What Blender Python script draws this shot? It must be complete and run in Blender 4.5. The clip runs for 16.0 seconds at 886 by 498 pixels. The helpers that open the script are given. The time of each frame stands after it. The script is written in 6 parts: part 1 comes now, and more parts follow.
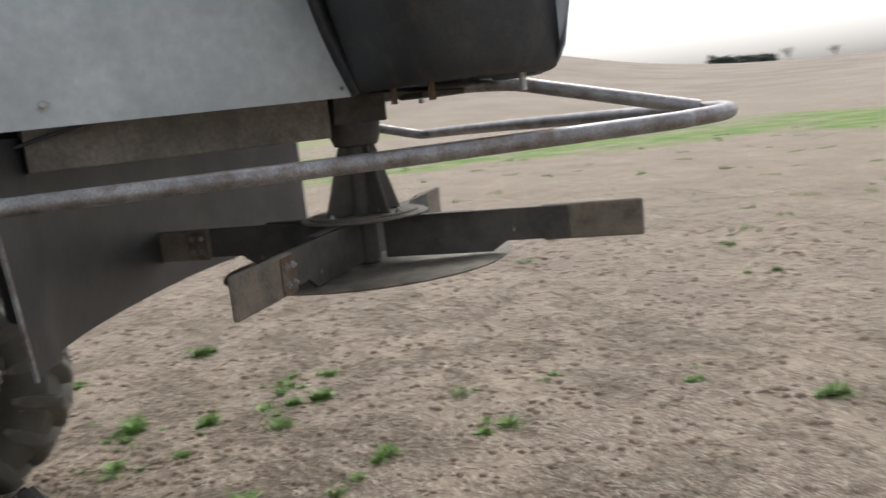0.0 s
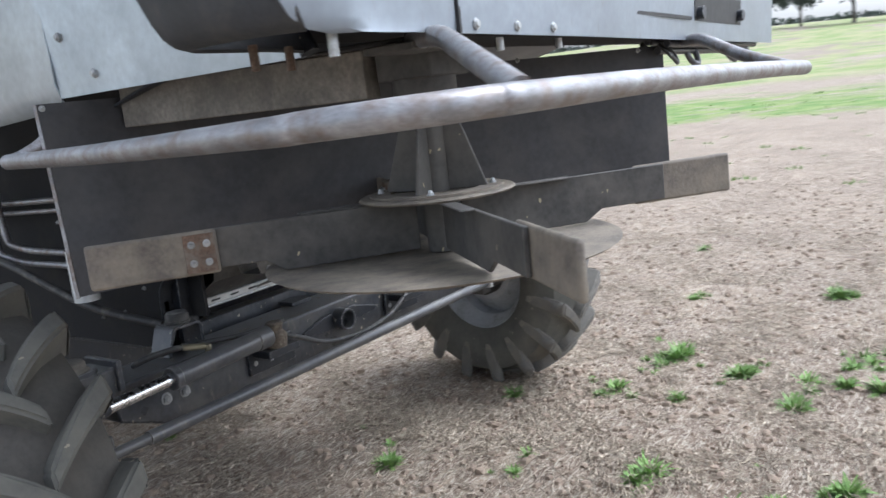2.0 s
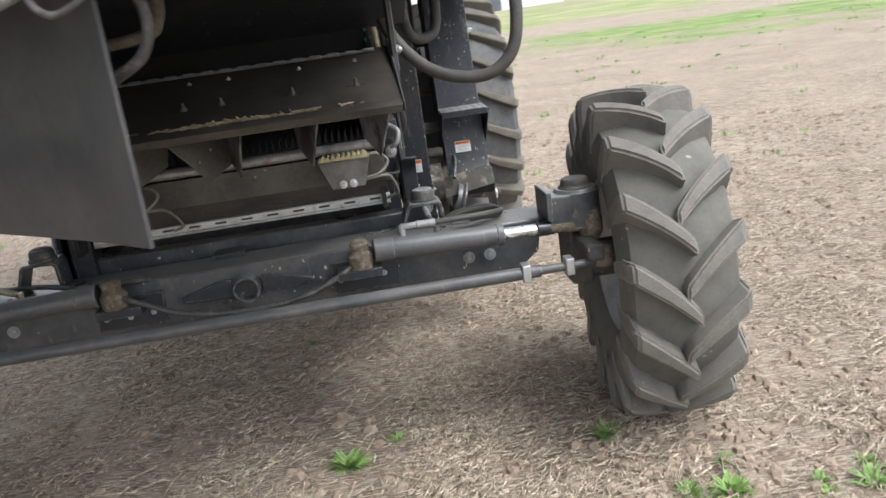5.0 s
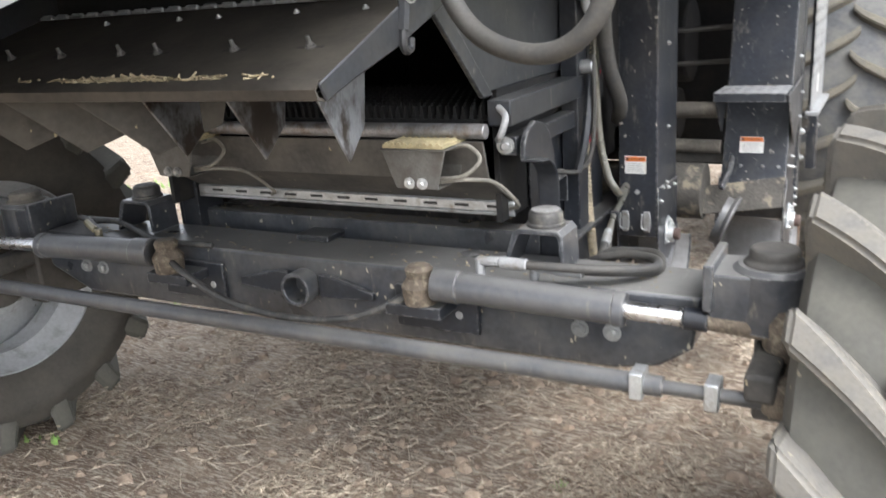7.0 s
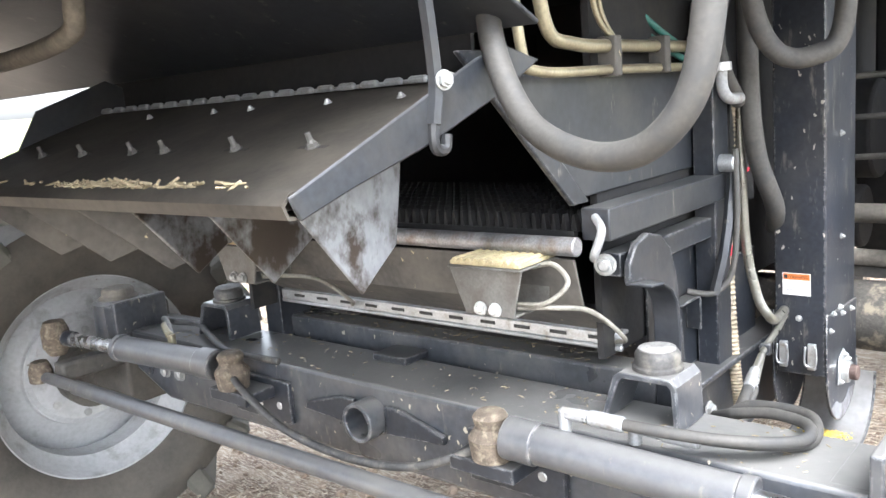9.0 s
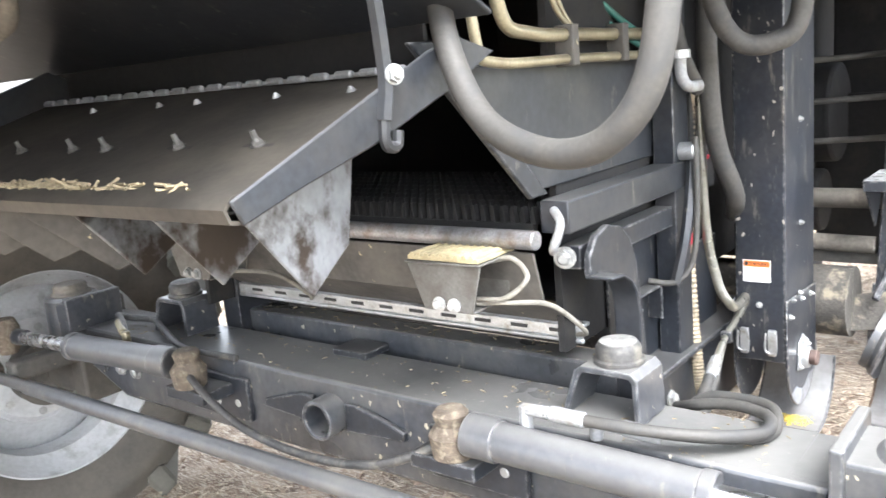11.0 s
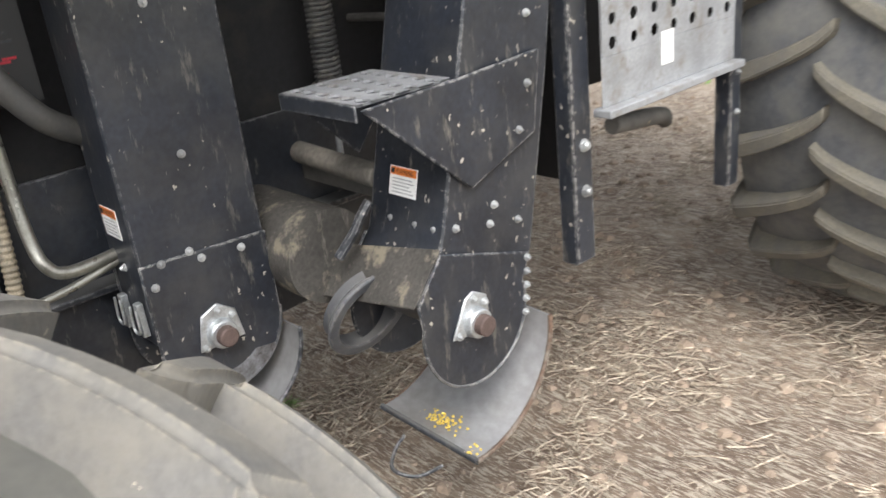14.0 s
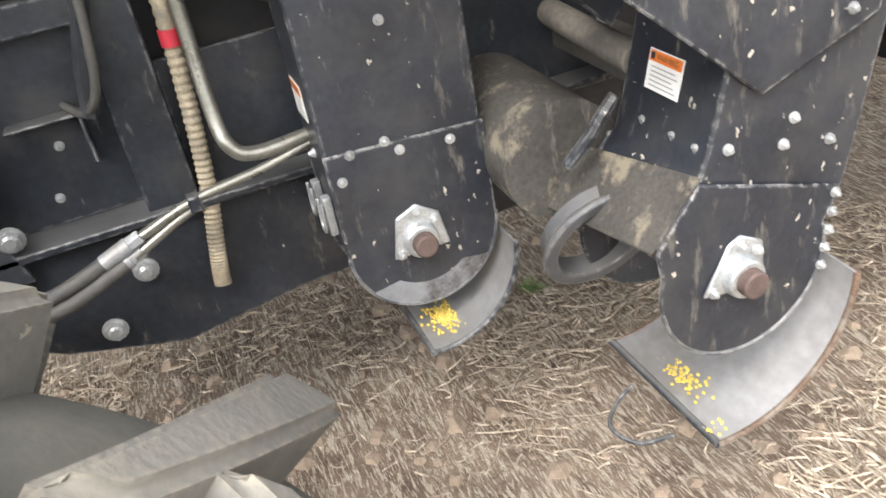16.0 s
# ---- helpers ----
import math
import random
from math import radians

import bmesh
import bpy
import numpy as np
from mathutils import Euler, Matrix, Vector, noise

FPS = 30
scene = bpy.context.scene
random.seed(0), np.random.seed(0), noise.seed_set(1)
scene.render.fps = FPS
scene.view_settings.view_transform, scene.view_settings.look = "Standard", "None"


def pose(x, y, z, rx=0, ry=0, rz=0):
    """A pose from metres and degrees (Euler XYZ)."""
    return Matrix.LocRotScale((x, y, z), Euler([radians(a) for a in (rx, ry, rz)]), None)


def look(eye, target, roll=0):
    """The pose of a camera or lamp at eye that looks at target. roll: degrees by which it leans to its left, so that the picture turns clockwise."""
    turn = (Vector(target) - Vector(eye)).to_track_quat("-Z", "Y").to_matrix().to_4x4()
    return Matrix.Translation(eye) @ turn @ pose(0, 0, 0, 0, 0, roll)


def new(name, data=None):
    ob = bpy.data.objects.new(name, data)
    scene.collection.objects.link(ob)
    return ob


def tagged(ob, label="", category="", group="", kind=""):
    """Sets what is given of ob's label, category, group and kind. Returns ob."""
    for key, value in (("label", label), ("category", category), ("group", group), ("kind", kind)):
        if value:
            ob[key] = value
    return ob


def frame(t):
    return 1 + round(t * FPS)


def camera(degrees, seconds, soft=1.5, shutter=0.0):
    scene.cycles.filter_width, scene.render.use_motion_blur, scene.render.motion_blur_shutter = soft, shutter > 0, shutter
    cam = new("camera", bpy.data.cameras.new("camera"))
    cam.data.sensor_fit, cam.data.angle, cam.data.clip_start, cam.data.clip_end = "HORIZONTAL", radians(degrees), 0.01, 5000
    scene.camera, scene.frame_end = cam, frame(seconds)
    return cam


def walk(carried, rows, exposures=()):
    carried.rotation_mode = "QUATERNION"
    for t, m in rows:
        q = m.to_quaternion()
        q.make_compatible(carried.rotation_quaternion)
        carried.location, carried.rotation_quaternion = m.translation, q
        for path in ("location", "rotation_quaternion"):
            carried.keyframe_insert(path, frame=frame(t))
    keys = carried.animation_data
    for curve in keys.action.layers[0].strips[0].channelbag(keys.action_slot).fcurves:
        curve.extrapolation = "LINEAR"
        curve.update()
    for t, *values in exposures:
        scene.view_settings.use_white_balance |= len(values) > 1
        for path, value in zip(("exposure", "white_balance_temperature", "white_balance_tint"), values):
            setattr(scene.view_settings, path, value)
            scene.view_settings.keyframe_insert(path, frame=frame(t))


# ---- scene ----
cam = camera(55.9, 16.0, shutter=0.3)
PATH = [
    (0, (-3.095, -0.762, 1.678), (-1.277, -1.528, 1.348), -6.1),
    (0.5, (-3.112, -1.234, 1.664), (-1.137, -1.309, 1.361), -6.6),
    (1, (-2.966, -1.644, 1.677), (-1.039, -1.231, 1.337), -5.6),
    (1.5, (-2.773, -2.144, 1.653), (-0.979, -1.332, 1.304), -6.3),
    (2, (-2.432, -2.498, 1.628), (-0.846, -1.334, 1.265), -6.6),
    (2.5, (-2.094, -2.842, 1.652), (-0.772, -1.39, 1.27), -7.5),
    (3, (-1.69, -3.129, 1.649), (-0.546, -1.544, 1.225), -6.8),
    (3.5, (-1.182, -3.302, 1.615), (-0.227, -1.605, 1.159), -7.1),
    (5.8, (1.049, -2.576, 1.55), (0.752, -0.688, 0.962), -6.6),
    (6, (1.134, -2.484, 1.538), (0.731, -0.622, 0.93), -6.0),
    (6.5, (1.338, -2.143, 1.483), (0.635, -0.393, 0.817), -5.5),
    (7, (1.37, -1.818, 1.484), (0.445, -0.143, 0.903), -4.0),
    (7.5, (1.379, -1.598, 1.485), (0.251, -0.017, 1.01), -3.2),
    (8, (1.394, -1.473, 1.473), (0.092, -0.01, 1.068), -4.8),
    (8.5, (1.363, -1.415, 1.467), (0.036, 0.038, 1.104), -4.8),
    (8.7, (1.346, -1.384, 1.467), (0.04, 0.088, 1.108), -4.6),
    (10.8, (1.33, -1.333, 1.475), (0.068, 0.169, 1.086), -5.4),
    (11, (1.332, -1.325, 1.482), (0.102, 0.198, 1.073), -5.2),
    (11.5, (1.442, -1.233, 1.481), (0.321, 0.362, 1.037), -4.6),
    (12, (1.743, -1.051, 1.491), (0.705, 0.588, 1.005), -5.4),
    (12.5, (1.913, -0.824, 1.458), (0.973, 0.873, 0.97), -5.8),
    (13, (2.13, -0.475, 1.499), (1.091, 1.13, 0.912), -4.7),
    (13.5, (2.264, -0.112, 1.471), (1.014, 1.297, 0.8), -5.9),
    (14, (2.108, 0.213, 1.404), (0.706, 1.412, 0.631), -6.6),
    (14.5, (1.999, 0.43, 1.362), (0.453, 1.33, 0.468), -8.2),
    (15, (1.924, 0.53, 1.358), (0.334, 1.166, 0.325), -10.4),
    (15.5, (1.899, 0.538, 1.347), (0.304, 1.053, 0.256), -11.5),
    (16, (1.863, 0.521, 1.358), (0.215, 0.983, 0.323), -11.2),
]
EXPOSURE = [(0, -0.45, 6400, 10), (0.6, -0.1, 6000, 10), (1.5, 0.25, 5700, 10), (2.5, 0.28, 5800, 10), (3.5, 0.25, 6000, 10), (6, 0.42, 6300, 10), (6.5, 0.63, 6300, 10), (7, 0.95, 6300, 10), (7.5, 1.38, 6200, 10), (8, 1.74, 6100, 10), (8.6, 1.98, 6100, 10),
            (11, 2.18, 6200, 10), (11.5, 2.12, 6200, 10), (12, 1.6, 6100, 10), (12.5, 1.0, 6100, 10), (13, 0.4, 6300, 10), (13.5, 0.3, 6400, 10), (14.5, 0.9, 6500, 10), (16, 1.12, 6600, 10)]
walk(cam, [(t, look(eye, target, roll)) for t, eye, target, roll in PATH], EXPOSURE)

# ---- world and sun: bright overcast ----
world = bpy.data.worlds.new("sky")
scene.world = world
world.use_nodes = True
wn, wl = world.node_tree.nodes, world.node_tree.links
sky = wn.new("ShaderNodeTexSky")
sky.sky_type, sky.sun_disc = "NISHITA", False
sky.sun_elevation, sky.sun_rotation = radians(54), radians(128)
sky.dust_density = 4.0
mute = wn.new("ShaderNodeHueSaturation")
mute.inputs["Saturation"].default_value = 0.22
wl.new(sky.outputs[0], mute.inputs["Color"])
wl.new(mute.outputs[0], wn["Background"].inputs[0])
wn["Background"].inputs[1].default_value = 0.30
sun = new("sun", bpy.data.lights.new("sun", "SUN"))
sun.data.energy, sun.data.angle, sun.data.color = 0.85, radians(30), (1.0, 0.985, 0.96)
sun.matrix_world = look((2.5, -1.95, 4.4), (0, 0, 0))


# ---- materials ----
def material(name, base, rough=0.6, metal=0.0, scale=6.0, vary=0.25, second=None, mask=0.55, grain=0.0, bump=0.15,
             specks=None, speck_scale=60.0, speck_amount=0.06, stretch=(1, 1, 1), by_object=0.0, edge=0.08, wear=None, scuff=0.0, dust=0.0):
    """Two scales of noise over a base colour, a second colour in patches, light specks, and a fine relief."""
    m = bpy.data.materials.new(name)
    m.use_nodes = True
    n, k = m.node_tree.nodes, m.node_tree.links
    bsdf = n["Principled BSDF"]
    bsdf.inputs["Metallic"].default_value = metal
    co = n.new("ShaderNodeTexCoord")
    mp = n.new("ShaderNodeMapping")
    mp.inputs["Scale"].default_value = stretch
    k.new(co.outputs["Object"], mp.inputs[0])
    big = n.new("ShaderNodeTexNoise")
    big.inputs["Scale"].default_value, big.inputs["Detail"].default_value = scale, 6
    k.new(mp.outputs[0], big.inputs["Vector"])
    fine = n.new("ShaderNodeTexNoise")
    fine.inputs["Scale"].default_value, fine.inputs["Detail"].default_value = scale * 14, 4
    k.new(mp.outputs[0], fine.inputs["Vector"])
    ramp = n.new("ShaderNodeMapRange")
    ramp.inputs[1].default_value, ramp.inputs[2].default_value = 0.3, 0.7
    ramp.inputs[3].default_value, ramp.inputs[4].default_value = 1 - vary, 1 + vary
    k.new(big.outputs[0], ramp.inputs[0])
    ramp2 = n.new("ShaderNodeMapRange")
    ramp2.inputs[1].default_value, ramp2.inputs[2].default_value = 0.3, 0.7
    ramp2.inputs[3].default_value, ramp2.inputs[4].default_value = 1 - vary * 0.7, 1 + vary * 0.7
    k.new(fine.outputs[0], ramp2.inputs[0])
    mul = n.new("ShaderNodeMath")
    mul.operation = "MULTIPLY"
    k.new(ramp.outputs[0], mul.inputs[0]), k.new(ramp2.outputs[0], mul.inputs[1])
    scalecol = n.new("ShaderNodeVectorMath")
    scalecol.operation = "SCALE"
    scalecol.inputs[0].default_value = base
    k.new(mul.outputs[0], scalecol.inputs["Scale"])
    col = scalecol.outputs[0]
    if by_object:
        info = n.new("ShaderNodeObjectInfo")
        rr = n.new("ShaderNodeMapRange")
        rr.inputs[3].default_value, rr.inputs[4].default_value = 1 - by_object, 1 + by_object
        k.new(info.outputs["Random"], rr.inputs[0])
        s2 = n.new("ShaderNodeVectorMath")
        s2.operation = "SCALE"
        k.new(col, s2.inputs[0]), k.new(rr.outputs[0], s2.inputs["Scale"])
        col = s2.outputs[0]
    if second:
        third = n.new("ShaderNodeTexNoise")
        third.inputs["Scale"].default_value, third.inputs["Detail"].default_value = scale * 1.7, 8
        third.inputs["Roughness"].default_value = 0.65
        off = n.new("ShaderNodeVectorMath")
        off.inputs[1].default_value = (7.3, 2.1, 5.7)
        k.new(mp.outputs[0], off.inputs[0]), k.new(off.outputs[0], third.inputs["Vector"])
        step = n.new("ShaderNodeMapRange")
        step.inputs[1].default_value, step.inputs[2].default_value = mask - edge, mask + edge
        k.new(third.outputs[0], step.inputs[0])
        mix = n.new("ShaderNodeMix")
        mix.data_type = "RGBA"
        mix.inputs[7].default_value = (*second, 1)
        k.new(step.outputs[0], mix.inputs[0]), k.new(col, mix.inputs[6])
        col = mix.outputs[2]
    if specks:
        cells = n.new("ShaderNodeTexVoronoi")
        cells.inputs["Scale"].default_value, cells.inputs["Randomness"].default_value = speck_scale, 1
        warp = n.new("ShaderNodeVectorMath")
        warp.operation = "MULTIPLY_ADD"
        warp.inputs[1].default_value = (0.022, 0.022, 0.022)
        k.new(fine.outputs[1], warp.inputs[0]), k.new(mp.outputs[0], warp.inputs[2])
        longer = n.new("ShaderNodeMapping")
        longer.inputs["Scale"].default_value = (1, 1, 0.5)
        k.new(warp.outputs[0], longer.inputs[0]), k.new(longer.outputs[0], cells.inputs["Vector"])
        close = n.new("ShaderNodeMath")
        close.operation = "LESS_THAN"
        k.new(cells.outputs["Distance"], close.inputs[0])
        sep = n.new("ShaderNodeSeparateColor")
        k.new(cells.outputs["Color"], sep.inputs[0])
        size = n.new("ShaderNodeMapRange")
        size.inputs[3].default_value, size.inputs[4].default_value = 0.05, 0.30
        k.new(sep.outputs[1], size.inputs[0]), k.new(size.outputs[0], close.inputs[1])
        few = n.new("ShaderNodeMath")
        few.operation = "LESS_THAN"
        few.inputs[1].default_value = speck_amount
        k.new(sep.outputs[0], few.inputs[0])
        both = n.new("ShaderNodeMath")
        both.operation = "MULTIPLY"
        k.new(close.outputs[0], both.inputs[0]), k.new(few.outputs[0], both.inputs[1])
        mix2 = n.new("ShaderNodeMix")
        mix2.data_type = "RGBA"
        mix2.inputs[7].default_value = (*specks, 1)
        k.new(both.outputs[0], mix2.inputs[0]), k.new(col, mix2.inputs[6])
        col = mix2.outputs[2]
    if scuff:
        # short upright scratches and smears of dried dirt
        run = n.new("ShaderNodeMapping")
        run.inputs["Scale"].default_value = (34, 34, 9)
        k.new(co.outputs["Object"], run.inputs[0])
        smear = n.new("ShaderNodeTexNoise")
        smear.inputs["Scale"].default_value, smear.inputs["Detail"].default_value, smear.inputs["Roughness"].default_value = 1.0, 5, 0.7
        k.new(run.outputs[0], smear.inputs["Vector"])
        cut = n.new("ShaderNodeMapRange")
        cut.inputs[1].default_value, cut.inputs[2].default_value, cut.inputs[4].default_value = 0.64 - 0.08 * scuff, 0.74, 0.75
        k.new(smear.outputs[0], cut.inputs[0])
        dirt = n.new("ShaderNodeMix")
        dirt.data_type = "RGBA"
        dirt.inputs[7].default_value = (0.20, 0.185, 0.155, 1)
        k.new(cut.outputs[0], dirt.inputs[0]), k.new(col, dirt.inputs[6])
        col = dirt.outputs[2]
    if wear:
        # paint rubbed off along the edges
        rim = n.new("ShaderNodeBevel")
        rim.samples = 4
        rim.inputs["Radius"].default_value = 0.007
        geo = n.new("ShaderNodeNewGeometry")
        dot = n.new("ShaderNodeVectorMath")
        dot.operation = "DOT_PRODUCT"
        k.new(rim.outputs[0], dot.inputs[0]), k.new(geo.outputs["Normal"], dot.inputs[1])
        bare = n.new("ShaderNodeMapRange")
        bare.inputs[1].default_value, bare.inputs[2].default_value = 0.985, 0.90
        k.new(dot.outputs["Value"], bare.inputs[0])
        chip = n.new("ShaderNodeMapRange")
        chip.inputs[1].default_value, chip.inputs[2].default_value = 0.46, 0.56
        k.new(fine.outputs[0], chip.inputs[0])
        worn = n.new("ShaderNodeMath")
        worn.operation = "MULTIPLY"
        k.new(bare.outputs[0], worn.inputs[0]), k.new(chip.outputs[0], worn.inputs[1])
        mix3 = n.new("ShaderNodeMix")
        mix3.data_type = "RGBA"
        mix3.inputs[7].default_value = (*wear, 1)
        k.new(worn.outputs[0], mix3.inputs[0]), k.new(col, mix3.inputs[6])
        col = mix3.outputs[2]
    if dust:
        # settled dust on flat faces, lightened further for the sky light they catch
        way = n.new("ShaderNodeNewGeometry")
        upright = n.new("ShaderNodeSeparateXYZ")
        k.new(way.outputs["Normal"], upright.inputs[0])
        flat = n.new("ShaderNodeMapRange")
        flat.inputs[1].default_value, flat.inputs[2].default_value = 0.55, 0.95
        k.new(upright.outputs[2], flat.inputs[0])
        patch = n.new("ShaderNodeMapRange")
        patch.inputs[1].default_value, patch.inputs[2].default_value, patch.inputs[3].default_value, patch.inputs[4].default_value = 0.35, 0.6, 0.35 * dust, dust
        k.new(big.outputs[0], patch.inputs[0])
        dust_and_sky = n.new("ShaderNodeMath")
        dust_and_sky.operation = "MULTIPLY"
        k.new(flat.outputs[0], dust_and_sky.inputs[0]), k.new(patch.outputs[0], dust_and_sky.inputs[1])
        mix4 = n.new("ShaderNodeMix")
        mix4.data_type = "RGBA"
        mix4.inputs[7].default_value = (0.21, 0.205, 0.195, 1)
        k.new(dust_and_sky.outputs[0], mix4.inputs[0]), k.new(col, mix4.inputs[6])
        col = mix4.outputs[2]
    k.new(col, bsdf.inputs["Base Color"])
    rr = n.new("ShaderNodeMapRange")
    rr.inputs[3].default_value, rr.inputs[4].default_value = max(0.04, rough - 0.12), min(1, rough + 0.12)
    k.new(big.outputs[0], rr.inputs[0]), k.new(rr.outputs[0], bsdf.inputs["Roughness"])
    if bump:
        b = n.new("ShaderNodeBump")
        b.inputs["Strength"].default_value, b.inputs["Distance"].default_value = bump, 0.004
        k.new(fine.outputs[0], b.inputs["Height"]), k.new(b.outputs[0], bsdf.inputs["Normal"])
    return m


TAN = (0.50, 0.43, 0.31)
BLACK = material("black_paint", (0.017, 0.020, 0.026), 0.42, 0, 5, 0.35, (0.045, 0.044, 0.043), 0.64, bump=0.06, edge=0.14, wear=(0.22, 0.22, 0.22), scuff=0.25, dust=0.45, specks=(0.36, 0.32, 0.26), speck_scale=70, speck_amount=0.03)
SPLASHED = material("splashed_black_paint", (0.019, 0.022, 0.029), 0.34, 0, 6, 0.3, (0.042, 0.043, 0.045), 0.60, bump=0.08, edge=0.14, wear=(0.36, 0.35, 0.33), scuff=0.7, specks=(0.38, 0.355, 0.30), speck_scale=95, speck_amount=0.13)
DUSTY = material("dusty_black_steel", (0.060, 0.057, 0.053), 0.7, 0, 5, 0.3, (0.125, 0.115, 0.10), 0.58, bump=0.15, edge=0.18, specks=(0.40, 0.34, 0.22), speck_scale=80, speck_amount=0.05)
TAILSTEEL = material("brown_dusty_steel", (0.039, 0.035, 0.030), 0.6, 0, 5, 0.3, (0.085, 0.074, 0.06), 0.60, bump=0.1, edge=0.18)
# zinc darkened for the shadow on the sensor brackets; also the dull studs
DULLSHADEZINC = material("dull_shaded_zinc", (0.12, 0.118, 0.112), 0.5, 0.25, 14, 0.2, (0.075, 0.068, 0.058), 0.58, bump=0.1, edge=0.16)
MUDZINC = material("mud_smeared_zinc", (0.29, 0.297, 0.305), 0.5, 0.2, 12, 0.18, (0.20, 0.185, 0.165), 0.60, bump=0.12)
PLAINBLACK = material("plain_black_paint", (0.019, 0.022, 0.027), 0.45, 0, 5, 0.35, (0.045, 0.043, 0.041), 0.60, bump=0.08, edge=0.16, dust=0.35)
CAPDUST = material("dusty_rubber_cap", (0.19, 0.188, 0.184), 0.75, 0, 14, 0.3, (0.10, 0.098, 0.095), 0.58, bump=0.15)
LEAD = material("grey_sensor_lead", (0.20, 0.19, 0.165), 0.6, 0, 20, 0.25, (0.13, 0.12, 0.10), 0.58)
CAKED = material("chaff_caked_steel", (0.055, 0.051, 0.045), 0.85, 0, 9, 0.3, (0.20, 0.175, 0.13), 0.60, bump=0.5, edge=0.05, scuff=0.6)
TANTUBE = material("dust_caked_tube", (0.19, 0.172, 0.145), 0.8, 0, 7, 0.3, (0.10, 0.093, 0.082), 0.56, bump=0.2, edge=0.15)
CURTAIN = material("black_rubber_sheet", (0.042, 0.043, 0.047), 0.45, 0, 4, 0.25, (0.075, 0.072, 0.07), 0.6, bump=0.08, edge=0.15)
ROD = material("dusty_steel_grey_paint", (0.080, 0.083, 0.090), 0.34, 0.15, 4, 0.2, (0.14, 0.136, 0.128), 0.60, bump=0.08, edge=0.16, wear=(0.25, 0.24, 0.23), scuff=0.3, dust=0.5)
# near-black that puts the shade of insides and undersides into the colour
SHADEDARK = material("shade_dark_steel", (0.011, 0.011, 0.012), 0.85, 0, 5, 0.3, (0.022, 0.020, 0.017), 0.6)
HOODBLACK = material("black_plastic_hood", (0.035, 0.037, 0.040), 0.6, 0, 9, 0.2, (0.06, 0.058, 0.055), 0.6)
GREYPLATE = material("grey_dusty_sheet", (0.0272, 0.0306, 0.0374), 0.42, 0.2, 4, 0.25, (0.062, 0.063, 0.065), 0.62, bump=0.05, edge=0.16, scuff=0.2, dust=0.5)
SILVER = material("galvanised_sheet", (0.50, 0.555, 0.59), 0.42, 0.5, 3.0, 0.12, (0.37, 0.41, 0.44), 0.60, bump=0.04, edge=0.16)
GALV = material("zinc_steel", (0.50, 0.52, 0.53), 0.38, 0.7, 20, 0.2, (0.33, 0.31, 0.28), 0.62, bump=0.08)
# galvanised grey set darker than SILVER to hold the rear side's shade
SHADESILVER = material("shaded_galvanised_grey", (0.27, 0.305, 0.345), 0.36, 0.1, 3.0, 0.10, (0.20, 0.225, 0.25), 0.62, bump=0.03, edge=0.2, scuff=0.15)
PIPE = material("worn_steel_tube", (0.30, 0.30, 0.31), 0.42, 0.6, 16, 0.3, (0.16, 0.105, 0.07), 0.60, bump=0.12, edge=0.14)
TINPIPE = material("tinned_pipe", (0.25, 0.245, 0.215), 0.30, 0.65, 18, 0.15, (0.15, 0.135, 0.11), 0.62, bump=0.04, edge=0.14)
PRINT = material("grey_print", (0.36, 0.36, 0.36), 0.6, 0, 30, 0.05, bump=0)
CHROME = material("chrome", (0.75, 0.75, 0.76), 0.27, 1.0, 40, 0.06, bump=0.0)
WORN = material("polished_worn_steel", (0.28, 0.295, 0.32), 0.36, 0.55, 4, 0.2, (0.055, 0.042, 0.034), 0.52, bump=0.08, edge=0.05)
RUST = material("rusty_steel", (0.13, 0.085, 0.06), 0.8, 0.2, 14, 0.4, (0.20, 0.17, 0.14), 0.55, bump=0.25)
GREASE = material("caked_grease_dirt", (0.115, 0.092, 0.070), 0.85, 0, 40, 0.4, (0.25, 0.215, 0.16), 0.58, bump=0.6)
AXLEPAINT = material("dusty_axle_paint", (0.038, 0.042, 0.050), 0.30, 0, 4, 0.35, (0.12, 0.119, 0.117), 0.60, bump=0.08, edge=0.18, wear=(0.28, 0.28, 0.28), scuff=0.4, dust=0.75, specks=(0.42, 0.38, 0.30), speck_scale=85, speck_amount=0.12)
SATIN = material("satin_grey_steel", (0.27, 0.27, 0.275), 0.42, 0.35, 3, 0.18, (0.17, 0.155, 0.14), 0.60, bump=0.06, edge=0.18)
RUBBER = material("dusty_tyre_rubber", (0.100, 0.098, 0.088), 0.74, 0, 6, 0.14, (0.160, 0.154, 0.128), 0.58, bump=0.18, edge=0.24, specks=(0.30, 0.27, 0.21), speck_scale=50, speck_amount=0.06)
DARKRUBBER = material("grey_tyre_rubber", (0.085, 0.088, 0.094), 0.8, 0, 4, 0.2, (0.16, 0.155, 0.14), 0.58, bump=0.2, edge=0.15)
LUGGREY = material("dusty_lug_rubber", (0.14, 0.1355, 0.1266), 0.82, 0, 9, 0.16, (0.205, 0.190, 0.158), 0.57, bump=0.35, edge=0.20, by_object=0.12, wear=(0.24, 0.22, 0.18), specks=(0.33, 0.30, 0.24), speck_scale=45, speck_amount=0.07)
# left steering tyre only: brown dusted rubber darkened for the shade there
SHADEBROWNRUBBER = material("shaded_brown_dusted_rubber", (0.066, 0.061, 0.054), 0.78, 0, 6, 0.18, (0.105, 0.095, 0.08), 0.58, bump=0.2, edge=0.22)
LUGDUST = material("soil_rubbed_lug", (0.155, 0.140, 0.108), 0.9, 0, 8, 0.25, (0.115, 0.110, 0.100), 0.5, bump=0.3, edge=0.2)
